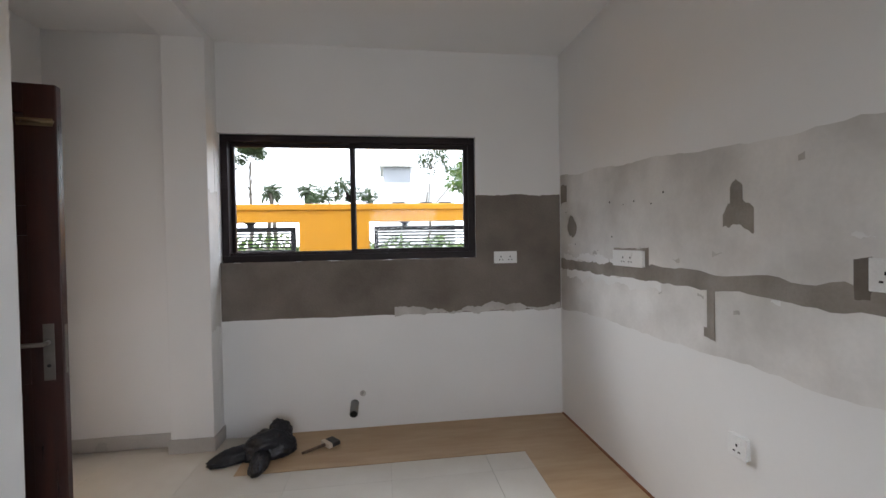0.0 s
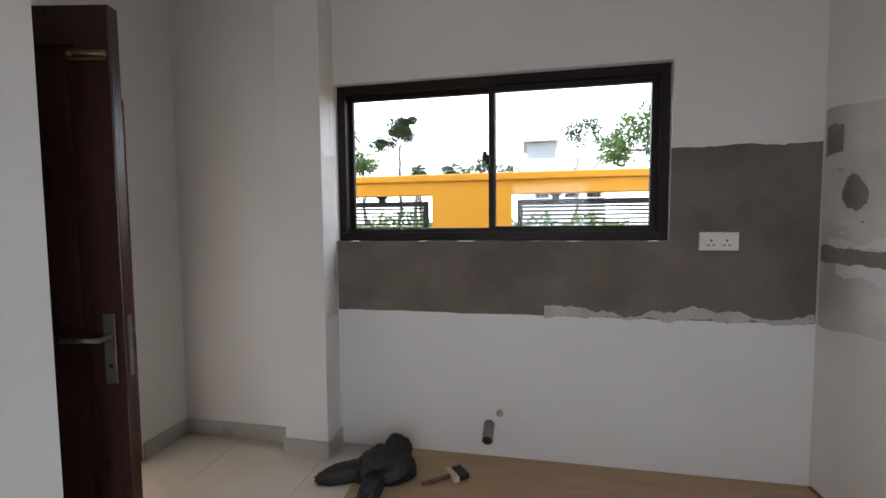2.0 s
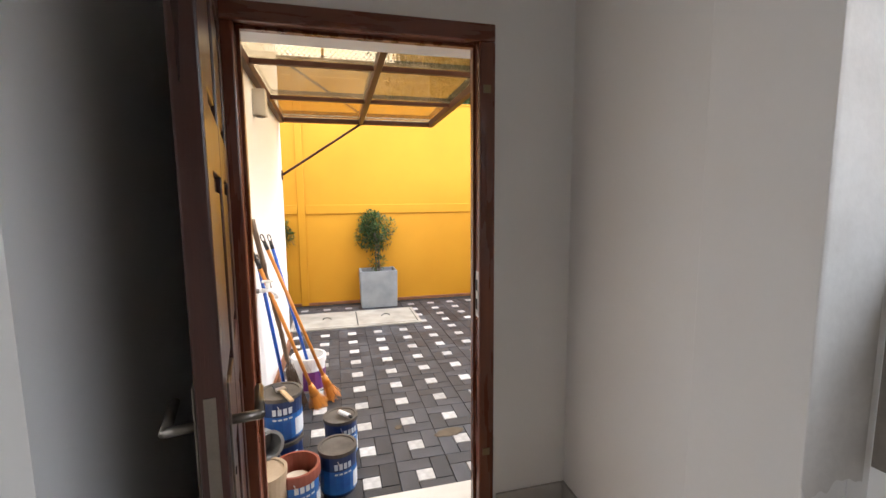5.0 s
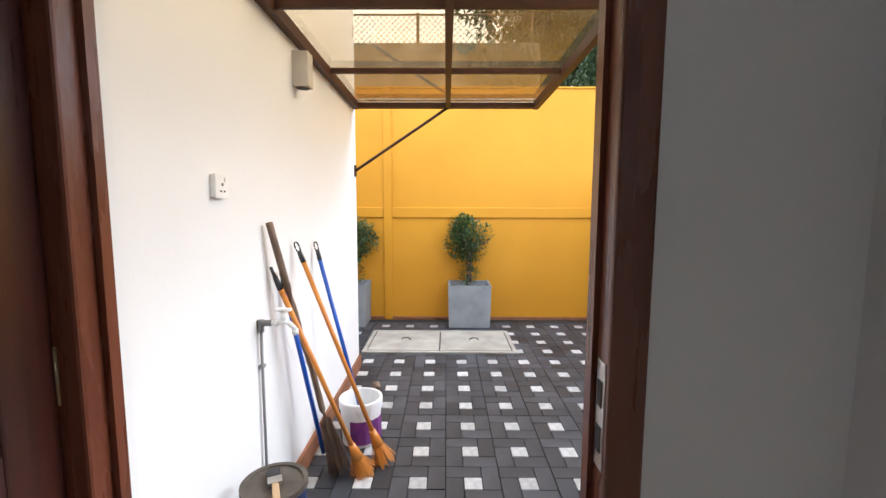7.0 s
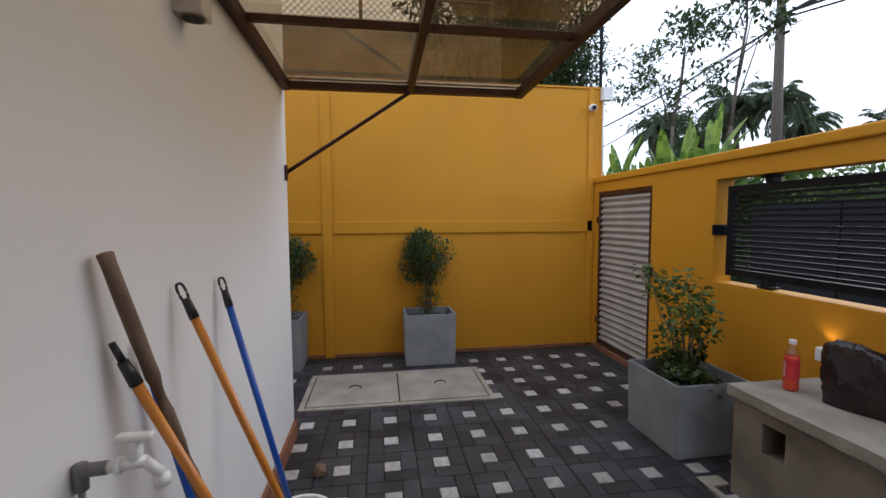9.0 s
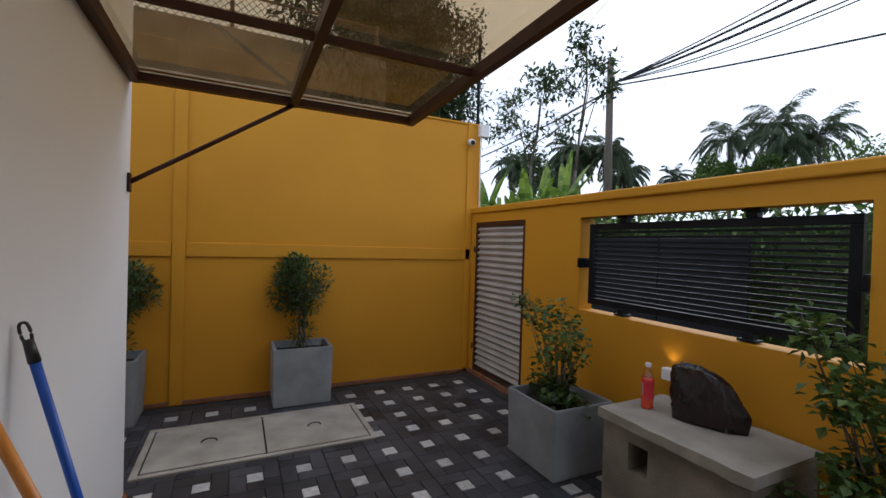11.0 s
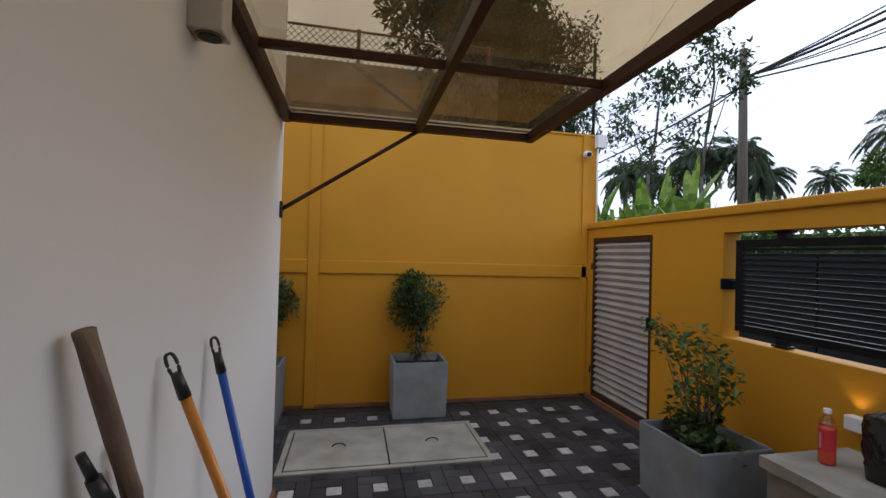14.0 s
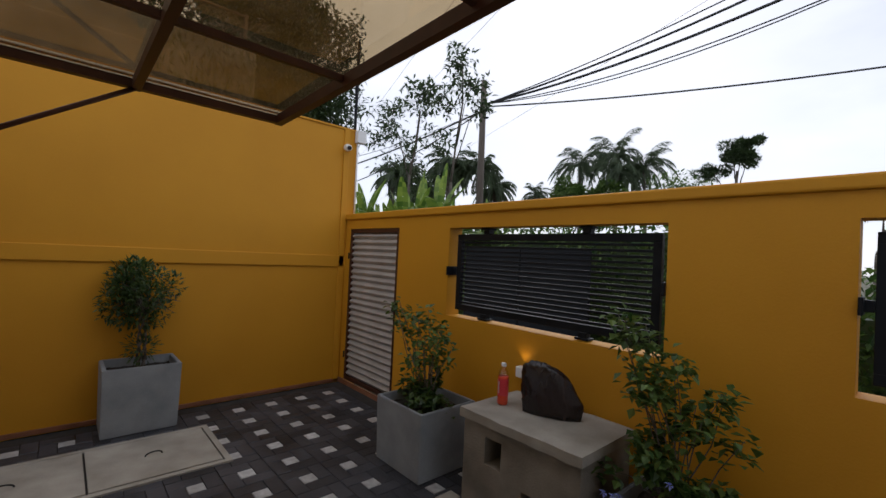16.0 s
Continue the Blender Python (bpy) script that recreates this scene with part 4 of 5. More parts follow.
# plants
def leaf_object(name, leaves, mat, parent=None, kind=""):
    """leaves: (base, direction, length, width); each is a folded four-sided blade."""
    verts, faces = [], []
    for base, d, ln, wd in leaves:
        d = d.normalized()
        side = d.cross(Vector((0.13, 0.21, 0.97)))
        side = side.normalized() if side.length > 1e-4 else Vector((1, 0, 0))
        up = side.cross(d)
        i = len(verts)
        mid = base + d * ln * 0.45
        verts += [base, mid + side * wd * 0.5 + up * wd * 0.15, base + d * ln - up * ln * 0.12, mid - side * wd * 0.5 + up * wd * 0.15]
        faces += [(i, i + 1, i + 2), (i, i + 2, i + 3)]
    me = bpy.data.meshes.new(name)
    me.from_pydata([tuple(v) for v in verts], [], faces)
    me.materials.append(mat)
    ob = new(name, me)
    ob.parent = parent
    if kind:
        ob["kind"] = kind
    return ob


def rand_dir(rng, flat=1.0):
    v = Vector((rng.gauss(0, 1), rng.gauss(0, 1), rng.gauss(0, 1) * flat))
    return v.normalized()


def in_blob(rng, c, r, shell=0.55):
    d = rand_dir(rng)
    k = shell + (1 - shell) * rng.random() ** 0.5
    return Vector((c[0] + d.x * r[0] * k, c[1] + d.y * r[1] * k, c[2] + d.z * r[2] * k)), d


def stems(rng, paths, mat, name, parent):
    bm = bmesh.new()
    for pts, r0, r1 in paths:
        n = len(pts) - 1
        for i in range(n):
            tube(bm, pts[i], pts[i + 1], r0 + (r1 - r0) * i / n, r0 + (r1 - r0) * (i + 1) / n, n=7)
    return part(name, bm, mat, parent, smooth=True)


def planter(x0, x1, y0, y1, h, label):
    w, d = x1 - x0, y1 - y0
    p = thing("planter", pose((x0 + x1) / 2, (y0 + y1) / 2, 0.002), label, "planter", "square grey planters")
    bm = bmesh.new()
    t = 0.022
    rings = []
    for sx, z in ((0.96, 0.0), (1.0, h), (1.0 - 2 * t / w, h), (1.0 - 2.4 * t / w, h - 0.09)):
        rings.append([bm.verts.new((sx * w / 2 * a, sx * d / 2 * b, z)) for a, b in ((-1, -1), (1, -1), (1, 1), (-1, 1))])
    for a, b in zip(rings, rings[1:]):
        for i in range(4):
            bm.faces.new((a[i], a[(i + 1) % 4], b[(i + 1) % 4], b[i]))
    bm.faces.new(list(reversed(rings[0])))
    bm.faces.new(rings[-1])
    bmesh.ops.bevel(bm, geom=[e for e in bm.edges], offset=0.005, segments=2, affect="EDGES")
    part("pot", bm, M_POT, p)
    bm = bmesh.new()
    bmesh.ops.create_grid(bm, x_segments=14, y_segments=14, size=0.5)
    for v in bm.verts:
        v.co = Vector((v.co.x * w * 0.93, v.co.y * d * 0.93, h - 0.07 + 0.025 * noise.noise(v.co * 9)))
    part("soil", bm, M_SOIL, p, "dark soil")
    return p


def topiary(base, crown, rad, seed, label, tall):
    """A ball shrub on a twisted stem."""
    rng = random.Random(seed)
    s = thing("shrub", pose(*base), label, "shrub")
    top = Vector((0, 0, tall))
    paths = []
    for k in range(4):
        ph = k * 1.6
        pts = [Vector((0.03 * math.cos(ph + i * 0.9), 0.03 * math.sin(ph + i * 0.9), tall * 0.85 * i / 7)) for i in range(8)]
        paths.append((pts, 0.011, 0.006))
    for k in range(26):
        d = rand_dir(rng)
        paths.append(([Vector((0, 0, tall * 0.7)), Vector((d.x * rad * 0.5, d.y * rad * 0.5, tall + d.z * rad * 0.5)), Vector((d.x * rad * 0.95, d.y * rad * 0.95, tall + d.z * rad * 0.95))], 0.005, 0.002))
    stems(rng, paths, M_BARK, "trunk", s)
    leaves = []
    lumps = [(top + rand_dir(rng) * rad * 0.68, rad * rng.uniform(0.35, 0.55)) for _ in range(20)]
    for k in range(2200):
        c, r = rng.choice(lumps)
        p, d = in_blob(rng, c, (r, r, r), 0.35)
        leaves.append((p, (d + rand_dir(rng) * 0.8 + Vector((0, 0, 0.3))), rng.uniform(0.038, 0.065), rng.uniform(0.018, 0.028)))
    for k in range(170):
        p, d = in_blob(rng, (0, 0, tall * 0.28), (0.13, 0.13, tall * 0.2), 0.1)
        leaves.append((p, d + Vector((0, 0, 0.2)), rng.uniform(0.03, 0.06), 0.02))
    leaf_object("crown", leaves, M_LEAF, s)
    return s


def loose_shrub(base, blobs, seed, label, n, mat, length=(0.04, 0.075)):
    rng = random.Random(seed)
    s = thing("shrub", pose(*base), label, "shrub")
    paths, leaves = [], []
    for c, r in blobs:
        c = Vector(c)
        for k in range(4):
            e = c + rand_dir(rng) * r * 0.9
            mid = e * 0.5 + Vector((rng.uniform(-0.04, 0.04), rng.uniform(-0.04, 0.04), 0.06))
            paths.append(([Vector((rng.uniform(-0.05, 0.05), rng.uniform(-0.05, 0.05), 0)), mid, e], 0.0045, 0.0015))
            for j in range(n // 4):
                k2 = 0.35 + 0.65 * rng.random() ** 0.6
                p = mid.lerp(e, k2) + rand_dir(rng, 0.6) * 0.06
                leaves.append((p, rand_dir(rng, 0.5) + Vector((0, 0, -0.15)), rng.uniform(*length), rng.uniform(0.032, 0.05)))
    stems(rng, paths, M_BARK, "stem", s)
    leaf_object("foliage", leaves, mat, s)
    return s


planter(-7.02, -6.62, 2.51, 3.04, 0.53, "square grey cement planter with a ball shrub")
topiary((-6.83, 2.775, 0.47), None, 0.29, 3, "clipped ball shrub with a twisted stem in the planter", 0.62)
planter(-7.02, -6.62, 1.0, 1.5, 0.53, "square grey cement planter near the house corner")
topiary((-6.83, 1.3, 0.47), None, 0.29, 5, "clipped ball shrub by the yellow wall", 0.62)
planter(-5.2, -4.67, 4.06, 4.58, 0.47, "square grey cement planter beside the cement block")
loose_shrub((-4.94, 4.32, 0.4), [((0.05, 0, 0.28), 0.17), ((-0.05, 0.0, 0.45), 0.18), ((-0.25, 0.0, 0.62), 0.1), ((0.13, 0.05, 0.58), 0.14), ((-0.38, 0, 0.72), 0.07), ((0.02, -0.02, 0.64), 0.12)], 8, "loose green shrub with small leaves in the planter", 80, M_LEAF2, (0.04, 0.07))
loose_shrub((-4.94, 4.33, 0.4), [((0.08, 0.05, 0.06), 0.16), ((-0.12, -0.05, 0.06), 0.15), ((0.1, -0.1, 0.08), 0.13)], 9, "low green weeds in the planter", 140, M_LEAF)
planter(-3.46, -2.96, 4.2, 4.7, 0.42, "square grey cement planter with flowers")
loose_shrub((-3.22, 4.45, 0.36), [((-0.05, 0, 0.2), 0.2), ((0.08, 0, 0.35), 0.2), ((-0.1, 0, 0.55), 0.17), ((-0.12, 0.0, 0.72), 0.12), ((-0.26, 0, 0.9), 0.08), ((0.1, 0, 0.5), 0.15), ((0.14, -0.1, 0.15), 0.2), ((-0.22, -0.15, 0.1), 0.2)], 11, "tall loose shrub with blue flowers in the planter", 150, M_LEAF2, (0.04, 0.07))
M_FLOWER = leafy("pale_blue_petal", (0.2, 0.25, 0.75), (0.35, 0.4, 0.85), 0.3)
rngf = random.Random(4)
flowers = thing("flowers", pose(-3.2, 4.25, 0.42), "small pale blue flowers on the shrub", "flower")
for k in range(9):
    c = Vector((rngf.uniform(-0.3, 0.2), rngf.uniform(-0.16, 0.0), rngf.uniform(0.0, 0.22)))
    leaf_object("flower", [(c, Vector((math.cos(i * 1.26), -0.4, math.sin(i * 1.26))), 0.022, 0.018) for i in range(5)], M_FLOWER, flowers)

# cement block with its things
bench = thing("cement_block", pose(-3.975, 4.15, 0.0), "rough cement block with square vent holes beside the wall", "block")
bm = bmesh.new()
CX, CZ = (-0.4, -0.225, -0.1, 0.05, 0.205, 0.4), (0.0, 0.135, 0.265, 0.31, 0.47, 0.545)
grid = {(a, b): bm.verts.new((x + 0.004 * noise.noise(Vector((x * 9, b, 0))), 0.02 + 0.004 * noise.noise(Vector((x * 7, z * 7, 2))), z)) for a, x in enumerate(CX) for b, z in enumerate(CZ)}
back = {(a, b): bm.verts.new((CX[a], 0.56, CZ[b])) for a in (0, 5) for b in (0, 5)}
for a in range(5):
    for b in range(5):
        ring = [grid[a, b], grid[a + 1, b], grid[a + 1, b + 1], grid[a, b + 1]]
        if (a, b) in ((1, 3), (3, 1)):
            deep = [bm.verts.new(v.co + Vector((0, 0.3, 0))) for v in ring]
            for k in range(4):
                bm.faces.new((ring[k], ring[(k + 1) % 4], deep[(k + 1) % 4], deep[k]))
            bm.faces.new(deep)
        else:
            bm.faces.new(ring)
for a in (0, 5):
    bm.faces.new([grid[a, b] for b in range(6)] + [back[a, 5], back[a, 0]])
for b in (0, 5):
    bm.faces.new([grid[a, b] for a in range(6)] + [back[5, b], back[0, b]])
bm.faces.new((back[0, 0], back[5, 0], back[5, 5], back[0, 5]))
part("body", bm, M_BENCH, bench)
bm = bmesh.new()
box(bm, -0.42, 0.42, -0.01, 0.57, 0.546, 0.6)
bmesh.ops.subdivide_edges(bm, edges=bm.edges[:], cuts=9, use_grid_fill=True)
for v in bm.verts:
    v.co += Vector((1, 1, 1)) * 0.006 * noise.noise(v.co * 11)
part("top", bm, M_CONC, bench, "worn grey cement top")

M_JUICE = material("orange_red_drink", (0.72, 0.07, 0.03), (0.8, 0.1, 0.045), 0.15, 6, 60, 0)
M_REDLAB = material("red_bottle_sleeve", (0.6, 0.03, 0.04), (0.7, 0.05, 0.06), 0.35, 10, 80, 0)
M_PET = glassy("clear_bottle_plastic", (0.95, 0.9, 0.88), 0.14, 0.05)
bottle = thing("bottle", pose(-4.265, 4.395, 0.603), "plastic bottle of orange-red drink with a red label", "bottle")
part("drink", lathe([(0.028, 0), (0.034, 0.008), (0.034, 0.17), (0.033, 0.18)]), M_JUICE, bottle, "orange-red drink", smooth=True)
part("sleeve", arc_band(0.0352, 0, 360, 0.06, 0.165, 28), M_REDLAB, bottle, "red printed sleeve")
part("shoulder", lathe([(0.034, 0.18), (0.033, 0.2), (0.015, 0.235), (0.014, 0.245)]), M_PET, bottle, smooth=True)
part("cap", lathe([(0.016, 0.243), (0.016, 0.262), (0.014, 0.264)], 20), M_PLASTIC, bottle, "pale cap")
for k in range(6):
    part("lettering", arc_band(0.0356, -110, -92, 0.075 + k * 0.013, 0.083 + k * 0.013, 3), M_PALELAB, bottle)

M_BAG = material("crumpled_black_plastic", (0.012, 0.008, 0.008), (0.03, 0.018, 0.015), 0.16, 6, 26, 0.7, distance=0.012, stretch=(1, 1, 0.35))


bag = thing("carrier_bag", pose(-3.96, 4.49, 0.604, 0, 0, 25), "crumpled black plastic bag on the cement block", "bag")
part("sack", bag_mesh((0.172, 0.06, 0.225), 2.0, 0.6, 0.5), M_BAG, bag, smooth=True)
part("knot", tubes(((-0.1, 0, 0.22), (-0.15, 0.01, 0.27), 0.02, 0.006), ((-0.1, 0.01, 0.22), (-0.07, -0.02, 0.26), 0.018, 0.005)), M_BAG, bag, smooth=True)

structure("kerb", boxes((-4.5, -2.9, 4.06, 4.1, -0.01, 0.014), (-4.5, -4.41, 4.06, 4.2, -0.01, 0.013), bevel=0.004), M_CONC, "rough pale mortar edge at the block foot", "kerb")
wl_lamp = thing("wall_light", pose(-4.36, 4.75, 0.74), "small white wall light glowing upwards", "lamp")
part("housing", boxes((-0.04, 0.04, -0.06, 0, -0.04, 0.035), bevel=0.006), M_PLASTIC, wl_lamp)
glow = bpy.data.lights.new("wall_light_glow", "SPOT")
glow.energy, glow.color, glow.spot_size, glow.shadow_soft_size, glow.spot_blend = 0.8, (1, 0.7, 0.3), radians(110), 0.015, 0.8
gl = new("wall_light_glow", glow)
gl.matrix_world = look((-4.36, 4.71, 0.79), (-4.36, 4.735, 1.2))

# security camera, box and conduit at the wall end
cctv = thing("security_camera", pose(-7.028, 4.69, 2.76), "small white dome security camera on the yellow wall", "camera")
part("base", tubes(((0, 0, 0), (0.03, 0, 0), 0.04), n=18), M_PLASTIC, cctv)
part("body", tubes(((0.03, 0, 0), (0.1, -0.02, -0.02), 0.034), n=18), M_PLASTIC, cctv, smooth=True)
part("lens", tubes(((0.1, -0.02, -0.02), (0.106, -0.022, -0.022), 0.026), n=18), M_HOLE, cctv)
jb = thing("junction_box", pose(-7.03, 4.8, 2.9), "white plastic junction box with conduit on the wall end", "junction box")
part("box", boxes((-0.01, 0.06, 0.0, 0.12, -0.06, 0.09), bevel=0.006), M_PLASTIC, jb)
part("conduit", tubes(((0.012, 0.03, -0.06), (0.012, 0.03, -0.95), 0.011)), M_PLASTIC, jb, "white conduit", smooth=True)

structure("neighbour_wall", boxes((-7.45, -7.29, -6, 3.7, -0.1, 3.62), bevel=0.01), M_BENCH, "bare cement wall behind the tall yellow wall", "wall")

# chain link on the tall wall
mesh_fence = thing("chain_link_fence", pose(-7.37, 0, 3.0), "rusty chain link fence on the cement wall", "fence")
M_WIRE = material("rusty_wire", (0.12, 0.08, 0.05), (0.2, 0.13, 0.08), 0.6, 9, 60, 0.2, metal=0.4)
for y in (-1.5, 0.3, 2.1, 3.6, 4.98):
    part("post", tubes(((0, y, 0.6 if y < 4 else -3.06), (0, y, 1.02 if y < 4 else 1.25), 0.02)), M_WIRE if y < 4 else M_IRON, mesh_fence)
part("top_rail", tubes(((0, -1.6, 1.0), (0, 3.62, 1.0), 0.014), n=8), M_WIRE, mesh_fence)
bm = bmesh.new()
n = 0
y = -1.5
while y < 3.5:
    for s in (1, -1):
        a = Vector((0, y if s > 0 else y + 0.38, 0.62))
        tube(bm, a, a + Vector((0, 0.38 * s, 0.38)), 0.004, n=3, cap=False)
    y += 0.075
tagged(part("mesh_wire", bm, M_WIRE, mesh_fence), kind="stuff")

rngv = random.Random(52)
creeper = thing("creeper_hedge", pose(-7.85, 0, 0), "dark green hedge behind the tall wall", "hedge", kind="stuff")
cl = []
for k in range(5000):
    y = rngv.uniform(2.5, 4.75)
    z = rngv.uniform(2.2, 3.5 + 0.12 * noise.noise(Vector((y * 1.5, 0, 0))))
    cl.append((Vector((rngv.uniform(-0.35, 0.35), y, z)), rand_dir(rngv) + Vector((0.4, 0, 0)), rngv.uniform(0.06, 0.12), rngv.uniform(0.03, 0.06)))
for k in range(12000):
    y = rngv.uniform(3.3, 5.2)
    z = rngv.uniform(2.9, 4.75 + 0.3 * noise.noise(Vector((y * 2.5, 4, 0))))
    cl.append((Vector((rngv.uniform(-0.3, 0.3), y, z)), rand_dir(rngv) + Vector((0.2, 0, -0.5)), rngv.uniform(0.05, 0.1), rngv.uniform(0.02, 0.04)))
for k in range(700):
    y = rngv.uniform(2.75, 4.3)
    cl.append((Vector((rngv.uniform(0.56, 0.75), y, rngv.uniform(3.02, 3.75))), Vector((rngv.uniform(-0.3, 0.6), rngv.uniform(-0.6, 0.6), -rngv.uniform(0.2, 1.0))), rngv.uniform(0.07, 0.12), rngv.uniform(0.014, 0.024)))
leaf_object("foliage", cl, M_FAR, creeper, kind="stuff")
part("core", boxes((-0.3, -0.1, 2.7, 4.6, 0, 3.2)), M_SOIL, creeper)

# bag and brush on the kitchen floor
sack = thing("rubbish_bag", pose(-0.83, 2.9, FLOOR + 0.004, 0, 0, 20), "crumpled dark blue-black plastic bag on the floor", "bag")
M_SACK = material("blue_black_plastic", (0.009, 0.01, 0.014), (0.02, 0.021, 0.029), 0.42, 6, 16, 0.7, distance=0.015)
part("sack", bag_mesh((0.15, 0.1, 0.105), 7.0, 0.0, 0.8), M_SACK, sack, smooth=True).location = (0.07, 0.0, 0)
part("tuft", bag_mesh((0.075, 0.06, 0.085), 9.0), M_SACK, sack, smooth=True).location = (0.14, 0.04, 0.07)
part("knot", bag_mesh((0.025, 0.022, 0.04), 10.0), M_SACK, sack, smooth=True).location = (0.12, 0.04, 0.15)
part("flap", bag_mesh((0.19, 0.055, 0.06), 12.0, 0.0, 0.7), M_SACK, sack, smooth=True).matrix_basis = pose(-0.1, 0.02, 0.0, 0, 0, 8)
part("flap", bag_mesh((0.055, 0.15, 0.055), 14.0, 0.0, 0.7), M_SACK, sack, smooth=True).matrix_basis = pose(0.0, -0.13, 0.0, 0, 0, -18)
wb = thing("wall_brush", pose(-0.42, 2.96, FLOOR + 0.004, 0, 0, 38), "flat black-bristled paint brush with a wooden handle on the floor", "brush")
part("bristles", boxes((0.03, 0.09, -0.05, 0.05, 0.0, 0.028), bevel=0.004), M_BLACKP, wb)
part("stock", boxes((0.0, 0.03, -0.052, 0.052, 0.0, 0.03), bevel=0.004), M_CREAM, wb)
part("handle", tubes(((0.0, 0, 0.014), (-0.16, 0.01, 0.012), 0.011, 0.008), n=10), M_PLANK, wb, smooth=True)
waste = thing("waste_pipe", pose(-0.235, 3.22, 0.36), "grey plastic waste pipe stub out of the wall", "pipe")
part("pipe", tubes(((0, 0, 0), (0, -0.13, -0.03), 0.03), n=20), M_PVC, waste, smooth=True)
part("bore", tubes(((0, -0.128, -0.0295), (0, -0.1315, -0.0303), 0.025), n=20), M_HOLE, waste)
inlet = thing("water_inlet", pose(-0.175, 3.22, 0.43), "capped water inlet in the wall", "pipe")
part("fitting", tubes(((0, 0, 0), (0, -0.03, 0), 0.012), n=12), M_STEEL, inlet, smooth=True)
part("patch", tubes(((0, 0, 0), (0, -0.004, 0), 0.022), n=14), M_SMEAR, inlet)


# greenery and things beyond the walls
def tree(name, base, trunk_top, r, blobs, n, size, mat, seed, label, branches=True):
    rng = random.Random(seed)
    t = thing(name, pose(*base), label, "tree")
    top = Vector(trunk_top)
    pts = [top * (i / 6) + Vector((rng.uniform(-1, 1), rng.uniform(-1, 1), 0)) * r * 1.2 for i in range(7)]
    pts[0] = Vector((0, 0, -0.1))
    paths = [(pts, r, r * 0.35)]
    leaves = []
    total = sum(b[1][0] * b[1][2] for b in blobs)
    for c, rad in blobs:
        c = Vector(c)
        if branches:
            mid = (top * 0.75 + c) / 2
            paths.append(([top * rng.uniform(0.55, 0.95), mid, c], r * 0.35, r * 0.08))
        lumps = [(c + Vector([x * y for x, y in zip(rand_dir(rng) * rng.uniform(0.3, 1), rad)]), rng.uniform(0.18, 0.42)) for _ in range(14)]
        if branches:
            for lc, k in lumps:
                paths.append(([c.lerp(top, 0.25), lc], r * 0.12, r * 0.03))
        for k in range(int(n * rad[0] * rad[2] / total)):
            lc, q = rng.choice(lumps)
            p, d = in_blob(rng, lc, [x * q for x in rad], 0.2)
            leaves.append((p, d + rand_dir(rng), size * rng.uniform(0.6, 1.3), size * rng.uniform(0.3, 0.55)))
    stems(rng, paths, M_BARK, "trunk", t)
    leaf_object("crown", leaves, mat, t)
    return t


def palm(base, h, frond, n, seed, label="tall coconut palm with drooping fronds", mat=None):
    rng = random.Random(seed)
    t = thing("palm_tree", pose(*base), label, "palm")
    lean = Vector((rng.uniform(-0.6, 0.6), rng.uniform(-0.4, 0.4), 0))
    pts = [Vector((0, 0, h * i / 6)) + lean * (i / 6) ** 2 for i in range(7)]
    stems(rng, [(pts, 0.2, 0.12)], M_BARK, "trunk", t)
    leaves = []
    for k in range(n):
        an = 2 * math.pi * k / n + rng.uniform(-0.25, 0.25)
        el = rng.uniform(-0.4, 1.35)
        d = Vector((math.cos(an) * math.cos(el), math.sin(an) * math.cos(el), math.sin(el)))
        L = frond * rng.uniform(0.8, 1.1)
        p = pts[-1].copy()
        st = L / 14
        for i in range(14):
            q = p + d * st
            leaves.append((p, d, st * 1.15, 0.09))
            side = d.cross(Vector((0, 0, 1))).normalized()
            ll = L * 0.26 * math.sin(math.pi * (0.12 + 0.82 * i / 14))
            for s in (-1, 1):
                for f in (0.0, 0.33, 0.66):
                    leaves.append((p.lerp(q, f), side * s * rng.uniform(0.45, 0.75) + d * 0.8 + Vector((0, 0, -rng.uniform(0.35, 0.9))), ll * rng.uniform(0.75, 1.15), 0.045))
            d = (d + Vector((rng.uniform(-0.03, 0.03), rng.uniform(-0.03, 0.03), -0.18))).normalized()
            p = q
    leaf_object("crown", leaves, mat or M_PALM, t)
    return t


def banana(base, n, size, seed):
    """A clump of upright paddle leaves with split edges."""
    rng = random.Random(seed)
    t = thing("banana_plant", pose(*base), "bright green banana plant with broad torn leaves", "plant", "banana plants behind the wall")
    stems(rng, [([Vector((0, 0, -0.1)), Vector((0, 0, size * 0.8))], 0.1, 0.06)], M_BANANA, "stem", t)
    bm = bmesh.new()
    for k in range(n):
        an, el = rng.uniform(0, 6.28), (rng.uniform(1.2, 1.5) if k % 3 == 0 else rng.uniform(0.35, 1.2))
        d = Vector((math.cos(an) * math.cos(el), math.sin(an) * math.cos(el), math.sin(el)))
        p = Vector((0, 0, size * rng.uniform(0.55, 0.85)))
        L, W = size * rng.uniform(0.34, 0.5), size * rng.uniform(0.035, 0.055)
        side = d.cross(Vector((0, 0, 1))).normalized()
        for i in range(9):
            q = p + d * L / 9
            w0 = W * math.sin(math.pi * (0.1 + 0.88 * i / 9)) ** 0.6
            w1 = W * math.sin(math.pi * (0.1 + 0.88 * (i + 0.92) / 9)) ** 0.6
            droop = Vector((0, 0, -0.35))
            for s in (-1, 1):
                e = p.lerp(q, 0.985)
                bm.faces.new([bm.verts.new(v) for v in (p, e, e + (side * s + droop + d * 0.25) * w1, p + (side * s + droop + d * 0.25) * w0)])
            d = (d + Vector((0, 0, -0.13 * rng.uniform(0.3, 1.4)))).normalized()
            p = q
    part("leaves", bm, M_BANANA, t)
    return t


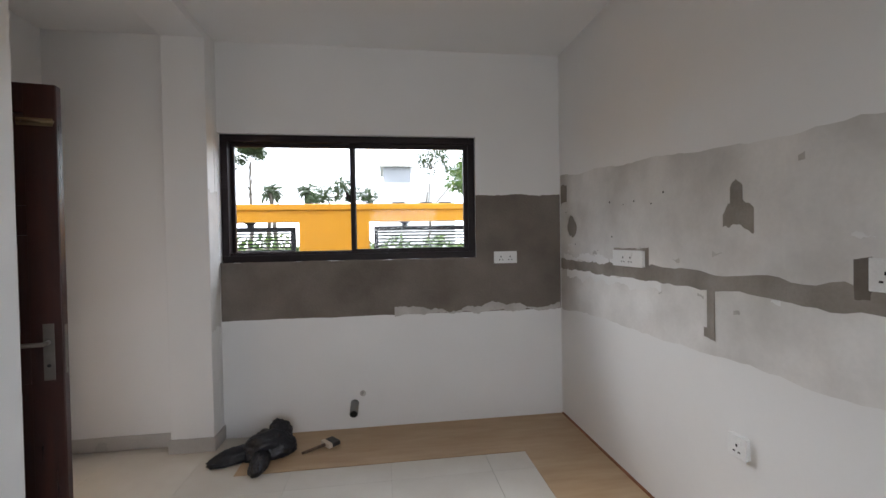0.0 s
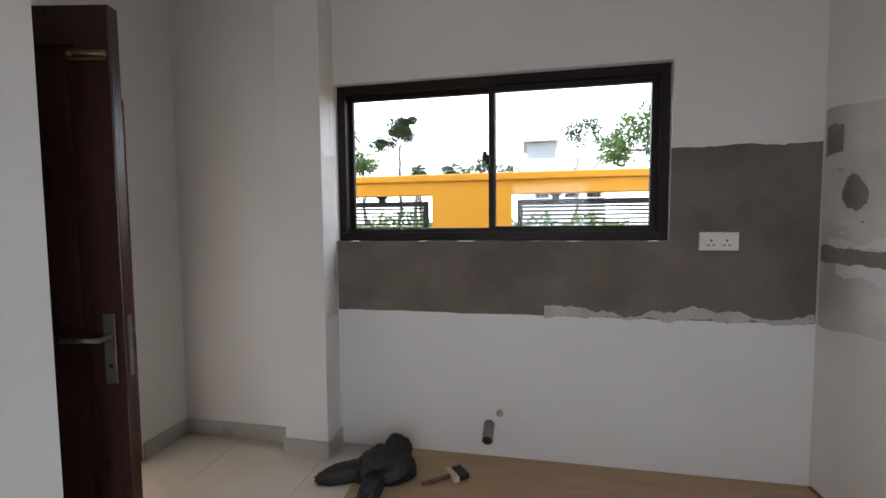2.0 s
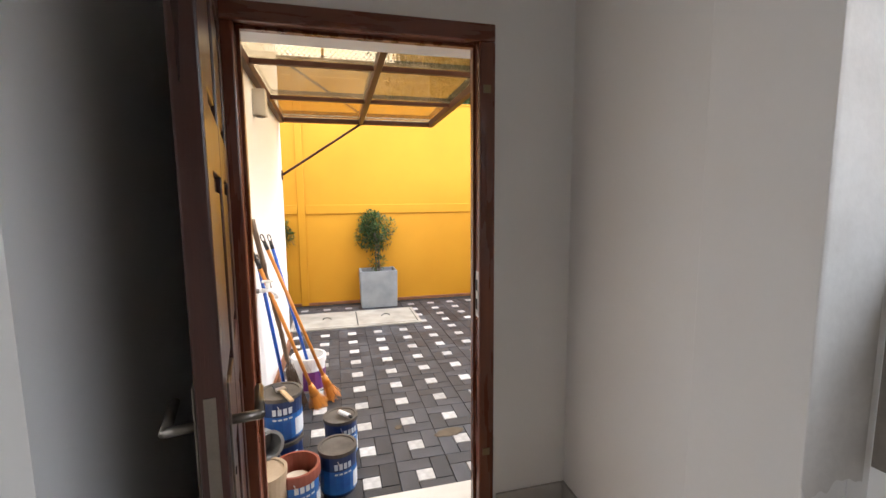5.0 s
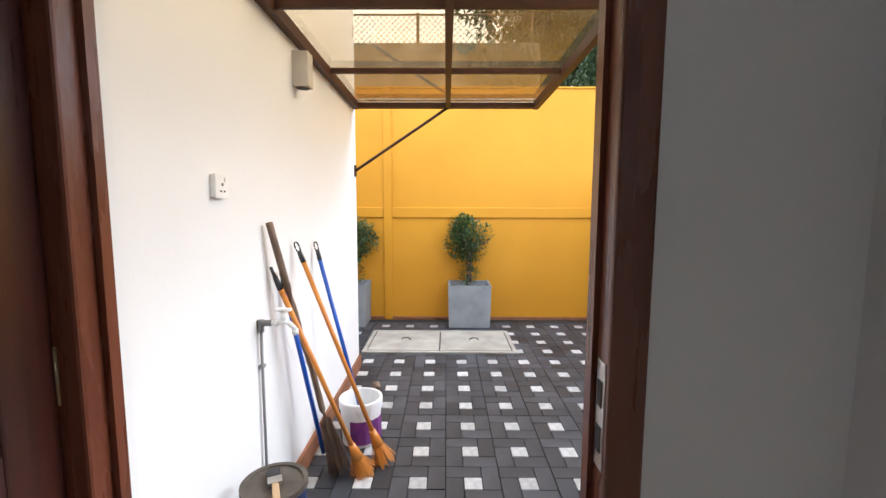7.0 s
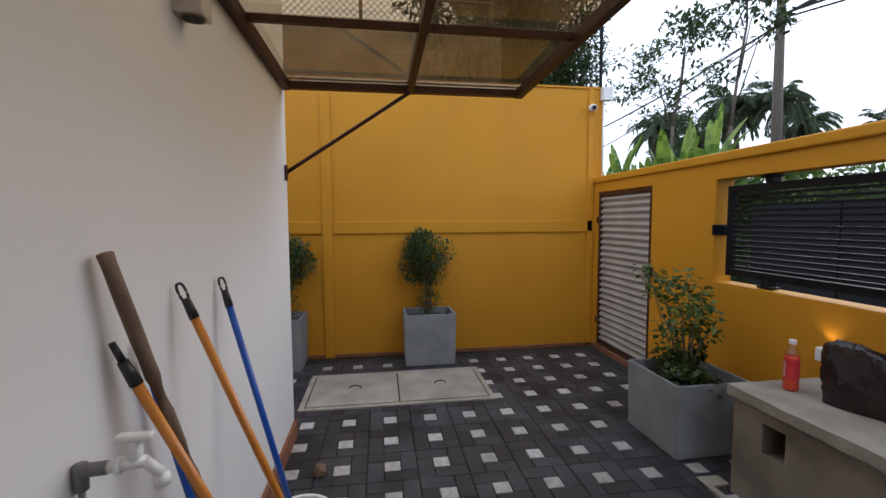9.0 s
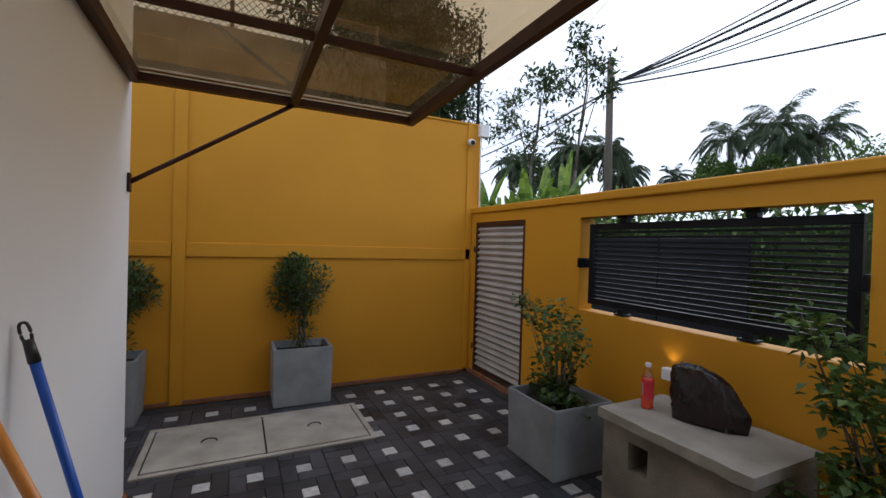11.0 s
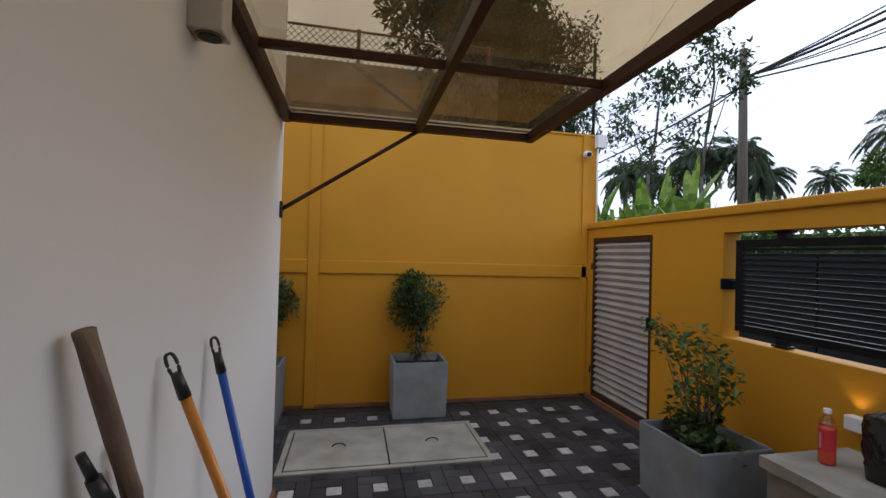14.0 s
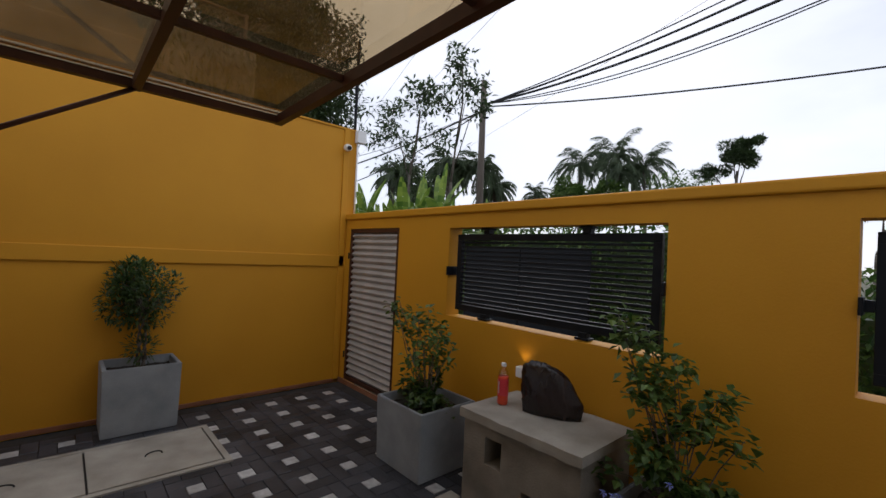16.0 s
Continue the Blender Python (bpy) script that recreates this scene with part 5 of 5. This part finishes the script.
rngb = random.Random(21)
for k in range(14):
    banana((-14.8 + k * 0.42 + rngb.uniform(-0.2, 0.2), 9.0 + rngb.uniform(-0.4, 1.4), 0), 13, rngb.uniform(2.3, 2.95), 30 + k)

tree("bamboo", (-9.6, 4.1, 0), (0.3, 0, 5.0), 0.1, [((0.2, -0.2, 5.2), (1.6, 1.5, 1.8)), ((0.3, -0.7, 6.9), (1.7, 1.5, 1.6)), ((0.3, 0.6, 4.4), (1.1, 1.0, 1.1)), ((0.3, 0.5, 6.2), (1.2, 1.1, 1.6)), ((0.2, -0.3, 8.3), (1.6, 1.3, 1.2))], 17000, 0.17, M_BAMBOO, 41, "dense leafy bamboo-like tree behind the tall wall")
tree("tree", (-9.4, 4.3, 0), (0.1, 0.2, 4.2), 0.07, [((0.0, 0.1, 3.9), (0.6, 0.5, 0.8)), ((-0.1, 0.3, 5.2), (0.5, 0.5, 1.2))], 2200, 0.11, M_FAR, 42, "dark leafy tree beside the tall wall")
tree("tree", (-13.2, 10.0, 0), (0.3, 0.3, 6.0), 0.07, [((-0.8, 0, 5.2), (1.2, 1.0, 0.9)), ((0.5, 0.2, 6.3), (1.0, 0.9, 0.8)), ((-0.4, 0.5, 3.9), (1.2, 0.9, 0.9)), ((-1.6, 0.3, 6.4), (0.8, 0.8, 0.6)), ((1.2, 0.4, 5.0), (0.7, 0.7, 0.5))], 1500, 0.2, M_FAR, 43, "thin tree with sparse dark leaves")
tree("tree", (-13.4, 12.2, 0), (0.3, 0.1, 8.2), 0.07, [((0.1, 0, 8.2), (0.7, 0.7, 0.7)), ((0.8, 0, 7.3), (0.9, 0.8, 0.5)), ((-0.7, 0, 7.0), (0.8, 0.8, 0.6)), ((1.4, 0, 6.3), (0.6, 0.6, 0.4))], 800, 0.22, M_FAR, 44, "slender tall tree with tufts of leaves")
for k, (x, y, h, f) in enumerate(((-26.5, 19, 6.9, 2.1), (-24.6, 20, 6.2, 2.0), (-22.2, 20, 7.0, 2.1), (-20.0, 21, 6.8, 2.0), (-28.5, 21, 7.5, 2.1), (-21.5, 24, 6.2, 2.0), (-23.4, 22, 7.4, 2.0))):
    palm((x, y, 0), h, f, 42, 60 + k)
for k, (x, y, h, f) in enumerate(((-24.6, 40, 11.2, 3.6), (-21.0, 40, 11.6, 3.8), (-18.6, 41, 10.4, 3.4), (-20.0, 38, 9.6, 3.2), (-30.5, 40, 8.6, 2.4))):
    palm((x, y, 0), h, f, 30, 80 + k)
tree("tree", (-23.8, 37, 0), (0, 0, 6), 0.25, [((0, 0, 7.9), (2.8, 1.6, 1.5)), ((2.8, 0, 7.6), (2.4, 1.5, 1.4))], 6000, 0.34, M_LEAF2, 90, "broad green tree below the palms")
tree("tree", (-11.15, 37, 0), (0.2, 0, 8.5), 0.2, [((0.5, 0, 9.9), (1.3, 1.0, 0.9)), ((-1.2, 0, 8.4), (1.2, 0.9, 0.7)), ((0.9, 0, 9.3), (0.9, 0.8, 0.7)), ((0.1, 0, 9.5), (0.9, 0.8, 0.7))], 6500, 0.24, M_FAR, 91, "dark tree with a round raised crown")
tree("tree", (-12.8, 33, 0), (0, 0, 4.5), 0.2, [((0, 0, 6.2), (2.2, 1.4, 1.5)), ((-2.2, 0, 5.6), (1.6, 1.2, 1.2))], 2600, 0.3, M_LEAF2, 92, "green tree beyond the road")
for k, (x, y, h) in enumerate(((-8.2, 34, 5.5), (-6.3, 36, 5.9), (-5.4, 35, 5.4), (-9.4, 36, 5.8))):
    palm((x, y, 0), h, 1.2, 22, 100 + k)
tree("tree", (-3.6, 34, 0), (0, 0, 4.0), 0.2, [((0, 0, 5.6), (2.4, 1.2, 1.2)), ((2.4, 0, 5.2), (1.5, 1, 0.9))], 1800, 0.3, M_FAR, 93, "green tree beyond the road")
tree("tree", (2.6, 25, 0), (0, 0, 4.5), 0.12, [((0.2, 0, 6.3), (1.3, 0.8, 0.9)), ((2.2, 0, 5.8), (1.0, 0.8, 0.9))], 1300, 0.22, M_FAR, 94, "leafy tree beside the white house")
tree("tree", (4.6, 15, 0), (0, 0, 3.2), 0.12, [((0, 0, 4.7), (1.7, 1.2, 1.3)), ((1.6, 0, 5.6), (1.5, 1.0, 1.4)), ((-1.4, 0, 3.9), (1.2, 0.8, 0.7))], 4200, 0.2, M_LEAF2, 95, "bright green tree across the road")

M_HOUSE = material("far_white_render", (0.6, 0.6, 0.58), (0.7, 0.7, 0.68), 0.8, 0.6, 30, 0.1)
M_GREYWALL = material("far_grey_cladding", (0.24, 0.25, 0.27), (0.32, 0.33, 0.35), 0.7, 0.6, 30, 0.1)
house = thing("house", pose(0, 31, 0), "white house with a flat roof and grey upper storey", "house")
part("wall", boxes((-0.4, 5.2, 0, 7, 0, 5.9)), M_HOUSE, house)
part("upper_wall", boxes((0.0, 2.0, 0.3, 5, 5.901, 7.1)), M_GREYWALL, house, "grey upper storey")
part("roof", boxes((-0.25, 2.25, 0.0, 5.3, 7.1, 7.28)), M_HOUSE, house)
for x in (0.6, 2.6, 4.0):
    win = part("window", boxes((x, x + 0.9, -0.04, 0.0, 3.2, 4.5)), M_WINDOW, house)
    part("pane", boxes((x + 0.06, x + 0.84, -0.045, -0.041, 3.26, 4.44)), M_GLASS, win)

# hedge and gate across the road
rngh = random.Random(77)
hedge = thing("hedge", pose(0, 9.6, 0), "dense green hedge across the road", "hedge", kind="stuff")
hl = []
for k in range(22000):
    x = rngh.uniform(-16, 9)
    top = (2.5 if x < -4 else 1.5) + 0.5 * noise.noise(Vector((x * 0.6, 3, 0))) + 0.25 * noise.noise(Vector((x * 2, 1, 0)))
    z = rngh.uniform(0.0, top)
    hl.append((Vector((x, rngh.uniform(-0.5, 0.5), z)), rand_dir(rngh) + Vector((0, -0.5, 0.2)), rngh.uniform(0.1, 0.22), rngh.uniform(0.05, 0.1)))
leaf_object("foliage", hl, M_LEAF2, hedge, kind="stuff")
part("core", boxes((-16, -4, 0.05, 0.4, 0, 2.1), (-4, 9, 0.05, 0.4, 0, 1.0)), M_FAR, hedge)
structure("road", boxes((-60, 60, 5.4, 8.9, -0.06, -0.03)), material("grey_asphalt", (0.045, 0.045, 0.046), (0.075, 0.074, 0.072), 0.85, 1.5, 80, 0.6), "grey asphalt road", "road")
far_gate = thing("road_gate", pose(-9.2, 8.95, 0), "dark steel gate across the road", "gate")
part("leaf", boxes((0, 1.5, 0, 0.05, 0.05, 1.75), bevel=0.01), M_IRON, far_gate)
part("leaf", boxes((1.52, 3.0, 0, 0.05, 0.05, 1.75), bevel=0.01), M_IRON, far_gate)

# utility pole and cables
pole = thing("utility_pole", pose(-13.77, 14.18, -0.06), "round weathered brown timber utility pole", "pole")
part("shaft", tubes(((0, 0, 0), (-0.1, 0, 8.5), 0.17, 0.11), n=14), M_POLE, pole, smooth=True)
part("bracket", tubes(((-0.3, 0, 7.5), (0.25, 0, 7.5), 0.04), ((-0.25, 0, 7.0), (0.2, 0, 7.0), 0.04)), M_IRON, pole)


def cable(a, b, sag, r, label="black overhead cable on the utility pole"):
    a, b = Vector(a), Vector(b)
    bm = bmesh.new()
    pts = [a.lerp(b, i / 20) - Vector((0, 0, sag * 4 * (i / 20) * (1 - i / 20))) for i in range(21)]
    sweep(bm, pts, r)
    c = new("cable", mesh_of("cable", bm, M_CABLE))
    return tagged(c, label, "cable", "overhead cables")


P0 = (-13.75, 14.18, 7.5)
for e, sag, r in (((6, 16.5, 12.2), 0.9, 0.036), ((6, 17.0, 12.0), 1.1, 0.042), ((6, 16.8, 12.8), 0.8, 0.02), ((6, 17.2, 12.0), 1.5, 0.02), ((6, 16.9, 12.3), 1.8, 0.018)):
    cable(P0, e, sag, r)
cable((-13.75, 14.18, 7.4), (6, 24.0, 8.6), 0.5, 0.03)
for e, sag, r in (((-24, 11.0, 5.0), 0.3, 0.035), ((-24, 11.5, 4.2), 0.5, 0.025), ((-24, 12, 6.0), 0.3, 0.012)):
    cable((-13.75, 14.18, 7.3), e, sag, r)
cable((-40, 18, 5.0), (-2, 9, 12.5), 0.3, 0.007, "thin overhead wire crossing the sky")
cable((-40, 19, 5.5), (0, 10, 12.0), 0.3, 0.007, "thin overhead wire crossing the sky")
cable((-50, 26, 4.0), (4, 18, 14.0), 0.3, 0.007, "thin overhead wire crossing the sky")

# floor tiles
TS = 0.6
tile_me = mesh_of("tile", boxes((0.0007, TS - 0.0007, 0.0007, TS - 0.0007, 0, 0.005), bevel=0.0008), M_TILE)
for i in range(7):
    for j in range(12):
        x, y = -2.38 + i * TS, -3.0 + 0.08 + j * TS
        if x < 1.3 and (y > 1.3 or x > -1.9) and y < 3.0:
            w = new("tile", tile_me)
            w.parent = floor
            w.location = (x, y, FLOOR - 0.005)
            w.scale = (min(1, (1.38 - x) / TS), min(1, (3.22 - y) / TS), 1)

# pavers: pale stone cubes, each ringed by four dark blocks
U = 0.1008
GX, GY = -4.9, 2.033
paving = structure("paving", boxes((-7.03, 6, -4, 1.0, -0.012, -0.011)), M_SAND, "charcoal pavers laid around pale stone cubes", "pavement")
G = 0.0022
pale_me = mesh_of("stone_cube", boxes((-U / 2 + G, U / 2 - G, -U / 2 + G, U / 2 - G, -0.01, 0.0015), bevel=0.003), M_PALE)
long_me = mesh_of("paver", boxes((-U + G, U - G, -U / 2 + G, U / 2 - G, -0.01, 0.0), bevel=0.003), M_PAVER)
SPOTS = ((-0.5, 1.0, 0), (1.0, 0.5, 90), (0.5, -1.0, 0), (-1.0, -0.5, 90))
rngp = random.Random(5)
rest_dark, rest_pale = [], []
for i in range(-8, 16):
    for j in range(-9, 10):
        cx, cy = GX + i * 3 * U, GY + j * 3 * U
        if not (-7.0 < cx < -0.3 and -0.4 < cy < 4.7) or (cx > -5.45 and cy < 1.72) or (cx > -2.45 and cy < 3.45):
            continue
        for k, (dx, dy, rz) in enumerate(SPOTS + ((0, 0, 0),)):
            x, y = cx + dx * U, cy + dy * U
            dz = rngp.uniform(-0.0015, 0.0015)
            if -4.32 < cx < -2.4 and 1.72 < cy < 4.2:
                p = new("stone_cube" if k == 4 else "paver", pale_me if k == 4 else long_me)
                p.parent = paving
                p.matrix_basis = pose(x, y, dz, rngp.uniform(-0.3, 0.3), rngp.uniform(-0.3, 0.3), rz + rngp.uniform(-0.5, 0.5))
            else:
                (rest_pale if k == 4 else rest_dark).append((x, y, dz, rz + rngp.uniform(-0.5, 0.5)))


def joined(name, spots, hx, hy, mat, parent):
    """Many bevelled blocks in one mesh."""
    verts, faces = [], []
    b = 0.003
    for x, y, z, rz in spots:
        c, s = math.cos(radians(rz)), math.sin(radians(rz))
        n = len(verts)
        for ex, zz in ((0, -0.01), (0, z - b), (b, z)):
            for a, d in ((-1, -1), (1, -1), (1, 1), (-1, 1)):
                u, v = a * (hx - ex), d * (hy - ex)
                verts.append((x + u * c - v * s, y + u * s + v * c, zz))
        for r in (0, 4):
            for q in range(4):
                faces.append((n + r + q, n + r + (q + 1) % 4, n + r + 4 + (q + 1) % 4, n + r + 4 + q))
        faces.append((n + 8, n + 9, n + 10, n + 11))
    me = bpy.data.meshes.new(name)
    me.from_pydata(verts, [], faces)
    me.materials.append(mat)
    ob = new(name, me)
    ob.parent = parent
    ob["kind"] = "stuff"
    return ob


joined("far_pavers", rest_dark, U - G, U / 2 - G, M_PAVER, paving)
joined("far_stone_cubes", rest_pale, U / 2 - G, U / 2 - G, M_PALE, paving)
